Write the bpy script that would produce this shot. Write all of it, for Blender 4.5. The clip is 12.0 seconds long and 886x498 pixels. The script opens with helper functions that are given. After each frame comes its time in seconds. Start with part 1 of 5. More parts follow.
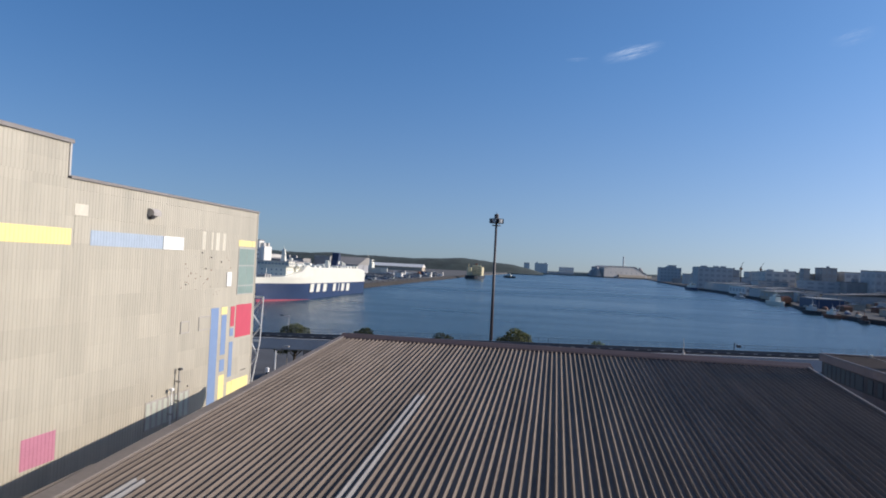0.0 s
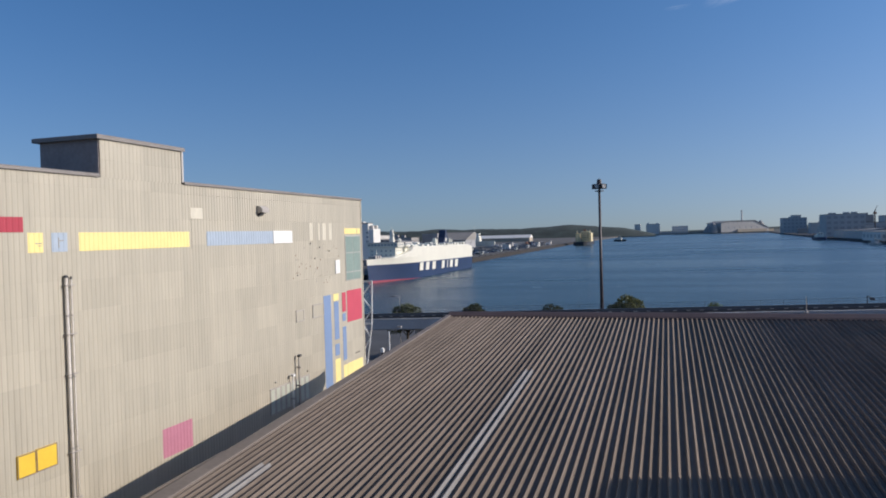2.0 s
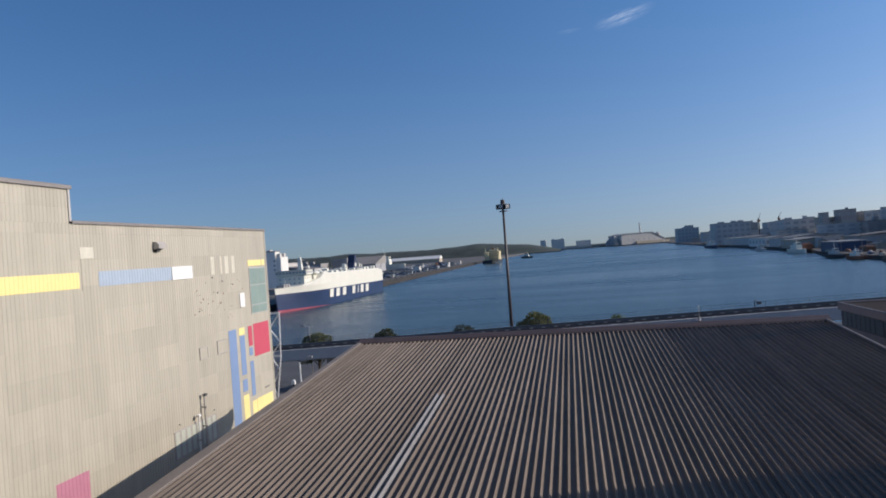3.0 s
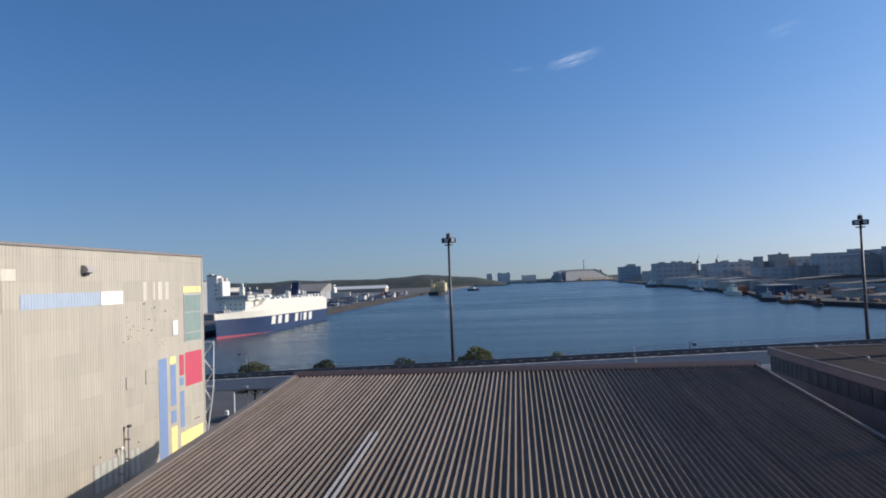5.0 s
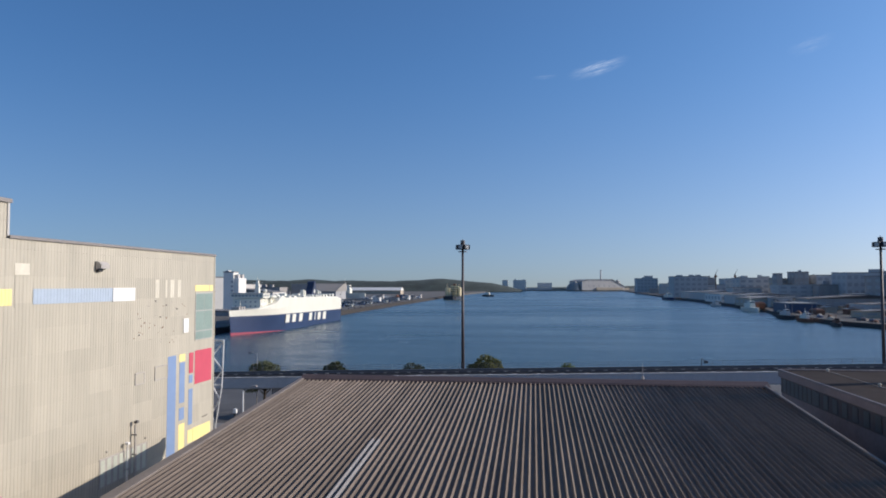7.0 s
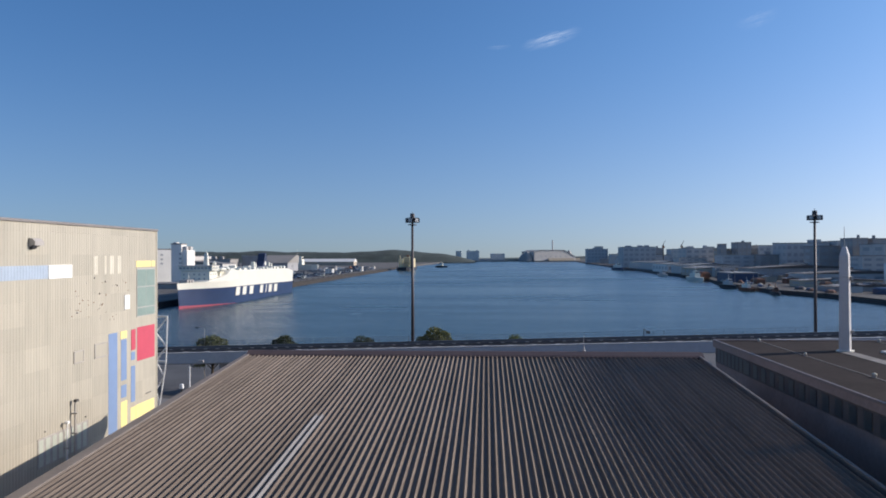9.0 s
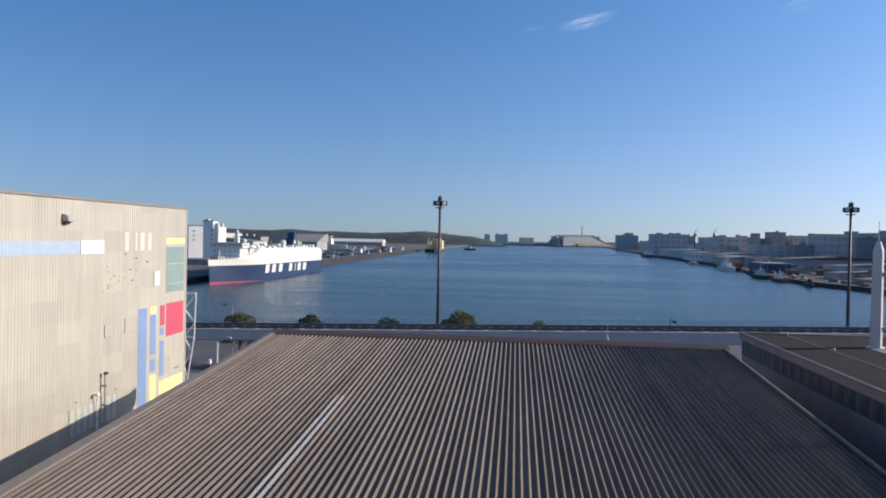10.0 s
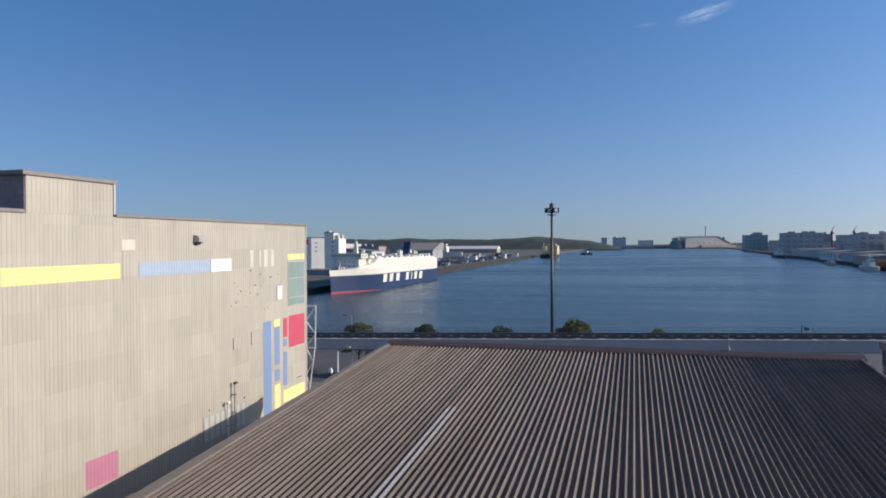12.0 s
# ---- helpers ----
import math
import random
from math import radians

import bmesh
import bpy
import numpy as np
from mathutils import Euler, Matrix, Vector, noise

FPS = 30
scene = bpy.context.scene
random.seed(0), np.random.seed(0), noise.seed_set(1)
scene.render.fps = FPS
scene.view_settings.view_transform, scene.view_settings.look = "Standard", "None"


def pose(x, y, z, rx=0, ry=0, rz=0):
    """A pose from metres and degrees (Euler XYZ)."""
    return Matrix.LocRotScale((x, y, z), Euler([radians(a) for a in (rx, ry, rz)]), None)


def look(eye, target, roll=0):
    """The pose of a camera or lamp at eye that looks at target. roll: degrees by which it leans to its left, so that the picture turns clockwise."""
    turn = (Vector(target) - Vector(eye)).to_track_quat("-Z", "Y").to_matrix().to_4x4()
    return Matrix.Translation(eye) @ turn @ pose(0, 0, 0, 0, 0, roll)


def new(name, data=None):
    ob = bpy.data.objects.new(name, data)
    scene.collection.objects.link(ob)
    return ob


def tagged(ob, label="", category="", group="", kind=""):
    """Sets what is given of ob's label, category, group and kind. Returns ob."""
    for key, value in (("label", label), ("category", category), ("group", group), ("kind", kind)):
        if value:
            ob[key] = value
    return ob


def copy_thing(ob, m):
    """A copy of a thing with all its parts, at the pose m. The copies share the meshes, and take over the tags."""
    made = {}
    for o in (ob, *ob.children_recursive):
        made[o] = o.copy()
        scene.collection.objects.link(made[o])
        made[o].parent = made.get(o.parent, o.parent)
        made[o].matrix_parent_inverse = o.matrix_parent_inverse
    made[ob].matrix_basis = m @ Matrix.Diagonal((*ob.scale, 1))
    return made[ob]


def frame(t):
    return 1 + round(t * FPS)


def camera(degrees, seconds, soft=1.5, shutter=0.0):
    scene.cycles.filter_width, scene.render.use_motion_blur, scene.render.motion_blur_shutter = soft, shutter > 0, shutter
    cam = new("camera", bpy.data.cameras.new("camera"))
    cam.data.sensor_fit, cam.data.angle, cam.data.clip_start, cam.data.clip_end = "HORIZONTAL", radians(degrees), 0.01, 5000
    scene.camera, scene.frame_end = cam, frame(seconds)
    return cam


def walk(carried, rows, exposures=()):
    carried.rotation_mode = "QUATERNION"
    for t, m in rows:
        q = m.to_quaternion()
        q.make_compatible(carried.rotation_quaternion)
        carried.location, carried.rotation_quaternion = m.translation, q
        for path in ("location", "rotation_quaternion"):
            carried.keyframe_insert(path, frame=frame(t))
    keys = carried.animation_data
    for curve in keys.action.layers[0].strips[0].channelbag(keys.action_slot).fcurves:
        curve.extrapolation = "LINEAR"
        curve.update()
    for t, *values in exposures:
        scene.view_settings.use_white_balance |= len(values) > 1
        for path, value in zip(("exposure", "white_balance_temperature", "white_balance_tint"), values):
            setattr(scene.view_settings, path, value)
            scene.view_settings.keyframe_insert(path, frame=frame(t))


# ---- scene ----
cam = camera(63.4, 12.0, soft=1.85)
PATH = [
    (0, (-2.991, 1.556, 23.145), (-3.301, 3.532, 23.185), 2.8),
    (0.5, (-2.864, 1.614, 23.217), (-3.274, 3.571, 23.184), 3.2),
    (1, (-2.689, 1.589, 23.333), (-3.174, 3.528, 23.264), 1.6),
    (1.5, (-2.55, 1.613, 23.432), (-3.102, 3.534, 23.353), -0.0),
    (2, (-2.365, 1.538, 23.524), (-2.964, 3.446, 23.484), -1.6),
    (2.5, (-2.19, 1.445, 23.633), (-2.773, 3.358, 23.652), -2.4),
    (3, (-2.005, 1.48, 23.784), (-2.359, 3.449, 23.794), -4.2),
    (3.5, (-1.965, 1.648, 23.863), (-2.195, 3.634, 23.888), -4.2),
    (3.7, (-1.908, 1.691, 23.891), (-2.109, 3.681, 23.922), -4.0),
    (5.5, (-1.432, 1.772, 24.189), (-1.65, 3.757, 24.288), -1.3),
    (6, (-1.279, 1.715, 24.265), (-1.508, 3.699, 24.365), -0.3),
    (6.5, (-1.174, 1.779, 24.388), (-1.42, 3.761, 24.49), 0.0),
    (8.5, (-0.462, 1.574, 24.77), (-0.715, 3.557, 24.821), -0.1),
    (9, (-0.278, 1.491, 24.878), (-0.4, 3.487, 24.896), -0.2),
    (9.5, (-0.162, 1.461, 24.98), (-0.255, 3.459, 24.962), -0.3),
    (10, (0.045, 1.474, 25.084), (-0.156, 3.464, 25.052), 1.2),
    (10.5, (0.161, 1.471, 25.173), (-0.126, 3.45, 25.131), 1.8),
    (11, (0.326, 1.442, 25.278), (-0.024, 3.412, 25.283), 0.9),
    (11.5, (0.511, 1.3, 25.381), (0.11, 3.258, 25.457), 0.4),
    (12, (0.636, 1.236, 25.533), (0.12, 3.169, 25.516), -0.3),
]
EXPOSURES = [(t, e, 6000, 10.0) for t, e in ((0.0, 0.04), (0.5, 0.04), (1.5, -0.05), (2.5, -0.2), (3.5, -0.06), (6.5, 0.02), (8.5, 0.0), (9.0, 0.08), (9.5, 0.16), (10.0, 0.2), (10.5, 0.2), (11.5, 0.06), (12.0, -0.02))]
walk(cam, [(t, look(e, g, r)) for t, e, g, r in PATH], EXPOSURES)

# ---- world and sun ----
SUN_EL, SUN_AZ = 23.8, 73.0          # azimuth from +y towards +x
world = bpy.data.worlds.new("sky")
scene.world = world
world.use_nodes = True
wn = world.node_tree.nodes
sky = wn.new("ShaderNodeTexSky")
sky.sky_type = "NISHITA"
sky.sun_disc = False
sky.sun_elevation, sky.sun_rotation = radians(SUN_EL), radians(SUN_AZ)
sky.altitude, sky.air_density, sky.dust_density, sky.ozone_density = 20, 0.90, 1.6, 6.5
wn["Background"].inputs["Strength"].default_value = 0.134
# the harbour haze hides the lowest, yellowest strip of the sky
way_up, lift = wn.new("ShaderNodeTexCoord"), wn.new("ShaderNodeVectorMath")
lift.operation = "ADD"
lift.inputs[1].default_value = (0, 0, 0.052)
world.node_tree.links.new(way_up.outputs["Generated"], lift.inputs[0])
world.node_tree.links.new(lift.outputs[0], sky.inputs["Vector"])
tone = wn.new("ShaderNodeVectorMath")
tone.operation = "MULTIPLY"
tone.inputs[1].default_value = (0.87, 0.985, 0.985)
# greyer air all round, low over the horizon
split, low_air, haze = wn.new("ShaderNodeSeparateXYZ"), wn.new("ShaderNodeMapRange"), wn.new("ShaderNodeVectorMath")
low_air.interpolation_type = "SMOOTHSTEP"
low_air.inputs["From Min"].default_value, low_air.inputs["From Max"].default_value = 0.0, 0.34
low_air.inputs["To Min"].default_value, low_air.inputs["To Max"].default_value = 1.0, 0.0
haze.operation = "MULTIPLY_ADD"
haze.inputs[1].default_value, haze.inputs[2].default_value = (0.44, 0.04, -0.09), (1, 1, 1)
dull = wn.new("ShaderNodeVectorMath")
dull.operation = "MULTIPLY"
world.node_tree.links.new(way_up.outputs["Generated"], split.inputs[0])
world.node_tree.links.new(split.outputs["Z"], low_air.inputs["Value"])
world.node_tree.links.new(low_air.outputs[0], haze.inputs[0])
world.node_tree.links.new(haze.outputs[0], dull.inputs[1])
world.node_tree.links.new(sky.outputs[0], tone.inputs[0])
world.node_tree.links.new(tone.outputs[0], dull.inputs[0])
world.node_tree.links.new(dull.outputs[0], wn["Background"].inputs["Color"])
sun_way = Vector((math.sin(radians(SUN_AZ)) * math.cos(radians(SUN_EL)), math.cos(radians(SUN_AZ)) * math.cos(radians(SUN_EL)), math.sin(radians(SUN_EL))))
sun_data = bpy.data.lights.new("sun", "SUN")
sun_data.energy, sun_data.angle, sun_data.color = 4.4, radians(0.5), (1.0, 0.845, 0.69)
sun = new("sun", sun_data)
sun.matrix_world = look(sun_way * 300, (0, 0, 0))


# ---- materials ----
def material(name, color, rough=0.7, metal=0.0, vary=0.15, size=1.0, fine=8.0, bump=0.0, random_piece=0.0, spec=0.5, stretch=(1, 1, 1), tint=None):
    """A surface with grain at two scales (size and size / fine, in metres), bump and a shift from piece to piece."""
    m = bpy.data.materials.new(name)
    m.use_nodes = True
    n, k = m.node_tree.nodes, m.node_tree.links
    b = n["Principled BSDF"]
    b.inputs["Roughness"].default_value, b.inputs["Metallic"].default_value = rough, metal
    b.inputs["Specular IOR Level"].default_value = spec
    geo = n.new("ShaderNodeNewGeometry")
    sc = n.new("ShaderNodeVectorMath")
    sc.operation = "MULTIPLY"
    sc.inputs[1].default_value = stretch
    k.new(geo.outputs["Position"], sc.inputs[0])
    big, small = n.new("ShaderNodeTexNoise"), n.new("ShaderNodeTexNoise")
    big.inputs["Scale"].default_value, small.inputs["Scale"].default_value = 1 / size, fine / size
    big.inputs["Detail"].default_value, small.inputs["Detail"].default_value = 5, 4
    for t in (big, small):
        k.new(sc.outputs[0], t.inputs["Vector"])
    mixf = n.new("ShaderNodeMath")
    mixf.operation = "MULTIPLY_ADD"
    mixf.inputs[1].default_value = 0.4
    k.new(small.outputs["Fac"], mixf.inputs[0])
    half = n.new("ShaderNodeMath")
    half.operation = "MULTIPLY"
    half.inputs[1].default_value = 0.6
    k.new(big.outputs["Fac"], half.inputs[0])
    k.new(half.outputs[0], mixf.inputs[2])
    fac = mixf.outputs[0]
    if random_piece:
        info = n.new("ShaderNodeObjectInfo")
        add = n.new("ShaderNodeMath")
        add.operation = "MULTIPLY_ADD"
        add.inputs[1].default_value = random_piece
        k.new(info.outputs["Random"], add.inputs[0])
        k.new(fac, add.inputs[2])
        sub = n.new("ShaderNodeMath")
        sub.operation = "SUBTRACT"
        sub.inputs[1].default_value = random_piece / 2
        k.new(add.outputs[0], sub.inputs[0])
        fac = sub.outputs[0]
    ramp = n.new("ShaderNodeValToRGB")
    lo = [c * (1 - vary * 1.6) for c in (tint or color)]
    hi = [min(1, c * (1 + vary * 1.6)) for c in color]
    ramp.color_ramp.elements[0].position, ramp.color_ramp.elements[0].color = 0.2, (*lo, 1)
    ramp.color_ramp.elements[1].position, ramp.color_ramp.elements[1].color = 0.8, (*hi, 1)
    k.new(fac, ramp.inputs[0])
    k.new(ramp.outputs[0], b.inputs["Base Color"])
    if bump:
        bp = n.new("ShaderNodeBump")
        bp.inputs["Strength"].default_value, bp.inputs["Distance"].default_value = 0.6, bump
        k.new(mixf.outputs[0], bp.inputs["Height"])
        k.new(bp.outputs[0], b.inputs["Normal"])
    return m


def leaf_material(name, color):
    m = material(name, color, 0.6, vary=0.35, size=1.2, random_piece=0.2)
    n, k = m.node_tree.nodes, m.node_tree.links
    b = n["Principled BSDF"]
    b.inputs["Specular IOR Level"].default_value = 0.15
    thin, mix = n.new("ShaderNodeBsdfTranslucent"), n.new("ShaderNodeMixShader")
    mix.inputs["Fac"].default_value = 0.35
    k.new(b.inputs["Base Color"].links[0].from_socket, thin.inputs["Color"])
    k.new(b.outputs[0], mix.inputs[1])
    k.new(thin.outputs[0], mix.inputs[2])
    k.new(mix.outputs[0], n["Material Output"].inputs["Surface"])
    return m


def glass_material(name, color, rough=0.08):
    m = material(name, color, rough, 0.0, vary=0.12, size=2.0, spec=0.8)
    return m


def water_material():
    m = bpy.data.materials.new("sea_water")
    m.use_nodes = True
    n, k = m.node_tree.nodes, m.node_tree.links
    b = n["Principled BSDF"]
    b.inputs["IOR"].default_value = 1.33
    geo = n.new("ShaderNodeNewGeometry")
    # wide calm and ruffled streaks
    sc = n.new("ShaderNodeVectorMath")
    sc.operation = "MULTIPLY"
    sc.inputs[1].default_value = (0.0035, 0.011, 1)
    k.new(geo.outputs["Position"], sc.inputs[0])
    streak = n.new("ShaderNodeTexNoise")
    streak.inputs["Scale"].default_value, streak.inputs["Detail"].default_value = 1.0, 5
    streak.inputs["Distortion"].default_value = 0.6
    k.new(sc.outputs[0], streak.inputs["Vector"])
    r = n.new("ShaderNodeMapRange")
    r.inputs["From Min"].default_value, r.inputs["From Max"].default_value = 0.40, 0.60
    r.inputs["To Min"].default_value, r.inputs["To Max"].default_value = 0.17, 0.28
    sc3 = n.new("ShaderNodeVectorMath")
    sc3.operation = "MULTIPLY"
    sc3.inputs[1].default_value = (0.006, 0.05, 1)
    k.new(geo.outputs["Position"], sc3.inputs[0])
    thin = n.new("ShaderNodeTexNoise")
    thin.inputs["Scale"].default_value, thin.inputs["Detail"].default_value, thin.inputs["Distortion"].default_value = 1.0, 6, 1.2
    k.new(sc3.outputs[0], thin.inputs["Vector"])
    both = n.new("ShaderNodeMix")
    both.inputs["Factor"].default_value = 0.28
    k.new(streak.outputs["Fac"], both.inputs["A"])
    k.new(thin.outputs["Fac"], both.inputs["B"])
    k.new(both.outputs["Result"], r.inputs["Value"])
    k.new(r.outputs[0], b.inputs["Roughness"])
    ramp = n.new("ShaderNodeValToRGB")
    ramp.color_ramp.elements[0].position, ramp.color_ramp.elements[0].color = 0.3, (0.022, 0.052, 0.070, 1)
    ramp.color_ramp.elements[1].position, ramp.color_ramp.elements[1].color = 0.75, (0.035, 0.073, 0.094, 1)
    k.new(both.outputs["Result"], ramp.inputs[0])
    k.new(ramp.outputs[0], b.inputs["Base Color"])
    # ripples, longer across the wind
    sc2 = n.new("ShaderNodeVectorMath")
    sc2.operation = "MULTIPLY"
    sc2.inputs[1].default_value = (0.16, 0.34, 1)
    k.new(geo.outputs["Position"], sc2.inputs[0])
    wave = n.new("ShaderNodeTexNoise")
    wave.inputs["Scale"].default_value, wave.inputs["Detail"].default_value = 1.0, 6
    wave.inputs["Roughness"].default_value = 0.6
    k.new(sc2.outputs[0], wave.inputs["Vector"])
    bp = n.new("ShaderNodeBump")
    bp.inputs["Strength"].default_value, bp.inputs["Distance"].default_value = 0.45, 1.4
    k.new(wave.outputs["Fac"], bp.inputs["Height"])
    k.new(bp.outputs[0], b.inputs["Normal"])
    return m


def cloud_material(thick):
    m = bpy.data.materials.new("cloud_wisp")
    m.use_nodes = True
    n, k = m.node_tree.nodes, m.node_tree.links
    n.remove(n["Principled BSDF"])
    d, tr, mix = n.new("ShaderNodeEmission"), n.new("ShaderNodeBsdfTransparent"), n.new("ShaderNodeMixShader")
    d.inputs["Color"].default_value, d.inputs["Strength"].default_value = (0.72, 0.80, 0.95, 1), 0.9
    tc = n.new("ShaderNodeTexCoord")
    sc = n.new("ShaderNodeVectorMath")
    sc.operation = "MULTIPLY"
    sc.inputs[1].default_value = (3.0, 7.0, 7.0)
    k.new(tc.outputs["Generated"], sc.inputs[0])
    no = n.new("ShaderNodeTexNoise")
    no.inputs["Detail"].default_value, no.inputs["Scale"].default_value, no.inputs["Distortion"].default_value = 7, 1.0, 0.8
    k.new(sc.outputs[0], no.inputs["Vector"])
    cut = n.new("ShaderNodeMapRange")
    cut.inputs["From Min"].default_value, cut.inputs["From Max"].default_value = 0.36, 0.72
    cut.inputs["To Max"].default_value = thick
    k.new(no.outputs["Fac"], cut.inputs["Value"])
    # soft towards the sheet's rim
    off = n.new("ShaderNodeVectorMath")
    off.operation = "SUBTRACT"
    off.inputs[1].default_value = (0.5, 0.5, 0.5)
    k.new(tc.outputs["Generated"], off.inputs[0])
    flat = n.new("ShaderNodeVectorMath")
    flat.operation = "MULTIPLY"
    flat.inputs[1].default_value = (2, 0, 2)
    k.new(off.outputs[0], flat.inputs[0])
    ln = n.new("ShaderNodeVectorMath")
    ln.operation = "LENGTH"
    k.new(flat.outputs[0], ln.inputs[0])
    fall = n.new("ShaderNodeMapRange")
    fall.inputs["From Min"].default_value, fall.inputs["From Max"].default_value = 0.05, 1.0
    fall.inputs["To Min"].default_value, fall.inputs["To Max"].default_value = 1.0, 0.0
    fall.interpolation_type = "SMOOTHSTEP"
    k.new(ln.outputs["Value"], fall.inputs["Value"])
    mul = n.new("ShaderNodeMath")
    mul.operation = "MULTIPLY"
    k.new(cut.outputs[0], mul.inputs[0])
    k.new(fall.outputs[0], mul.inputs[1])
    k.new(mul.outputs[0], mix.inputs["Fac"])
    k.new(tr.outputs[0], mix.inputs[1])
    k.new(d.outputs[0], mix.inputs[2])
    k.new(mix.outputs[0], n["Material Output"].inputs["Surface"])
    return m


ROOF = material("brown_roof_sheet", (0.181, 0.147, 0.119), 0.7, 0.0, 0.22, 1.6, 12, 0.0, 0.25, spec=0.15, stretch=(1, 0.12, 1))
ROOF_TRIM = material("roof_trim", (0.095, 0.066, 0.058), 0.5, 0.0, 0.18, 2.0)
SKYLIGHT = material("translucent_roof_sheet", (0.258, 0.242, 0.225), 0.5, 0.0, 0.12, 1.5)
CLADDING = material("beige_cladding", (0.470, 0.434, 0.350), 0.6, 0.0, 0.10, 1.1, 5, 0.0, 0.21, stretch=(1, 1, 0.10))
CLADDING_JOINT = material("cladding_backing", (0.44, 0.41, 0.345), 0.8, 0, 0.1)
CAP = material("grey_brown_coping", (0.24, 0.22, 0.205), 0.5, 0.0, 0.15)
DARK_PANEL = material("dark_grey_cladding", (0.30, 0.265, 0.255), 0.6, 0.0, 0.2, 1.5)
PALE_TRIM = material("pale_grey_trim", (0.50, 0.48, 0.45), 0.5, 0.0, 0.1)
YELLOW = material("faded_yellow_paint", (0.92, 0.76, 0.31), 0.6, 0, 0.06, 1.0)
YELLOW_DEEP = material("deep_yellow_paint", (0.82, 0.55, 0.05), 0.55, 0, 0.05, 1.0)
BLUE = material("faded_blue_paint", (0.40, 0.475, 0.57), 0.6, 0, 0.08, 1.0)
BLUE_DEEP = material("blue_paint", (0.21, 0.30, 0.49), 0.55, 0, 0.06, 1.0)
PINK = material("faded_pink_paint", (0.52, 0.215, 0.30), 0.6, 0, 0.08, 1.0)
RED = material("red_paint", (0.56, 0.08, 0.125), 0.55, 0, 0.06, 1.0)
WHITE = material("white_paint", (0.86, 0.85, 0.82), 0.5, 0, 0.05, 1.5)
WHITE_WORN = material("worn_white_paint", (0.66, 0.62, 0.51), 0.6, 0, 0.1, 0.8)
TEAL = glass_material("teal_glass", (0.26, 0.34, 0.30), 0.35)
DARK_GLASS = glass_material("dark_window_glass", (0.025, 0.04, 0.05))
TEAL_DARK = glass_material("dim_teal_glass", (0.03, 0.05, 0.06), 0.35)
PALE_GLASS = glass_material("pale_window_glass", (0.52, 0.55, 0.47), 0.3)
CONCRETE = material("grey_concrete", (0.36, 0.36, 0.37), 0.85, 0, 0.18, 3.0, 10, 0.01)
CONCRETE_PALE = material("pale_concrete", (0.48, 0.49, 0.50), 0.8, 0, 0.12, 4.0, 10)
ASPHALT = material("asphalt", (0.09, 0.09, 0.092), 0.9, 0, 0.3, 9.0, 30)
QUAY = material("quay_concrete", (0.115, 0.108, 0.098), 0.9, 0, 0.35, 25.0, 12)
GRASS = material("grass", (0.075, 0.11, 0.035), 0.9, 0, 0.3, 12.0, 14)
FOREST = material("far_forest", (0.046, 0.060, 0.050), 0.95, 0, 0.5, 40.0, 8, 3.0)
MEMBRANE = material("dark_roof_membrane", (0.036, 0.028, 0.026), 0.95, 0, 0.35, 4.0, 9, spec=0.1)
EDGE = material("brown_edge_trim", (0.20, 0.155, 0.135), 0.5, 0, 0.2, 1.5)
ROOF_STRIP = material("worn_roof_strip", (0.21, 0.19, 0.17), 0.85, 0, 0.25, 1.5)
GUARD = material("grey_guard_wall", (0.13, 0.135, 0.14), 0.8, 0, 0.2, 2.0)
WALL_DARK = material("dark_window_surround", (0.10, 0.085, 0.08), 0.6, 0, 0.2, 1.5)
WALL_BROWN = material("brown_grey_wall", (0.30, 0.225, 0.195), 0.8, 0, 0.18, 2.5)
STEEL = material("galvanised_steel", (0.42, 0.39, 0.36), 0.5, 0.0, 0.2, 0.6)
MAST_PAINT = material("grey_white_mast_paint", (0.56, 0.545, 0.54), 0.5, 0, 0.08, 1.5)
PIPE = material("weathered_flue_steel", (0.62, 0.575, 0.51), 0.55, 0, 0.18, 0.5)
STEEL_BROWN = material("brown_painted_steel", (0.068, 0.052, 0.050), 0.5, 0.0, 0.2, 1.0)
STEEL_DARK = material("dark_painted_steel", (0.06, 0.06, 0.065), 0.5, 0.0, 0.25, 1.0)
# distant panes: haze put into the colour, paled towards the walls
HAZED_GLASS = glass_material("far_window_glass", (0.30, 0.31, 0.32), 0.35)
LAMP_GLASS = glass_material("floodlight_glass", (0.35, 0.36, 0.36), 0.15)
HULL_BLUE = material("navy_hull_paint", (0.021, 0.040, 0.102), 0.4, 0, 0.15, 8.0)
HULL_RED = material("red_boot_topping", (0.30, 0.046, 0.075), 0.5, 0, 0.12, 6.0)
SHIP_WHITE = material("white_ship_paint", (0.76, 0.735, 0.63), 0.45, 0, 0.05, 6.0)
DECK = material("deck_paint", (0.20, 0.24, 0.22), 0.7, 0, 0.15, 5.0)
BLACK_HULL = material("black_hull_paint", (0.03, 0.03, 0.035), 0.5, 0, 0.2, 8.0)
CREAM = material("cream_ship_paint", (0.70, 0.60, 0.36), 0.5, 0, 0.08, 6.0)
RUST = material("rusty_orange_steel", (0.20, 0.09, 0.05), 0.7, 0, 0.3, 4.0)
TARP = material("blue_tarpaulin", (0.035, 0.06, 0.12), 0.5, 0, 0.15, 3.0)
FACADE_WHITE = material("white_facade", (0.74, 0.72, 0.67), 0.7, 0, 0.07, 9.0)
FACADE_GREY = material("grey_facade", (0.54, 0.515, 0.48), 0.8, 0, 0.12, 9.0)
FACADE_BLUE = material("blue_grey_facade", (0.46, 0.465, 0.46), 0.8, 0, 0.12, 9.0)
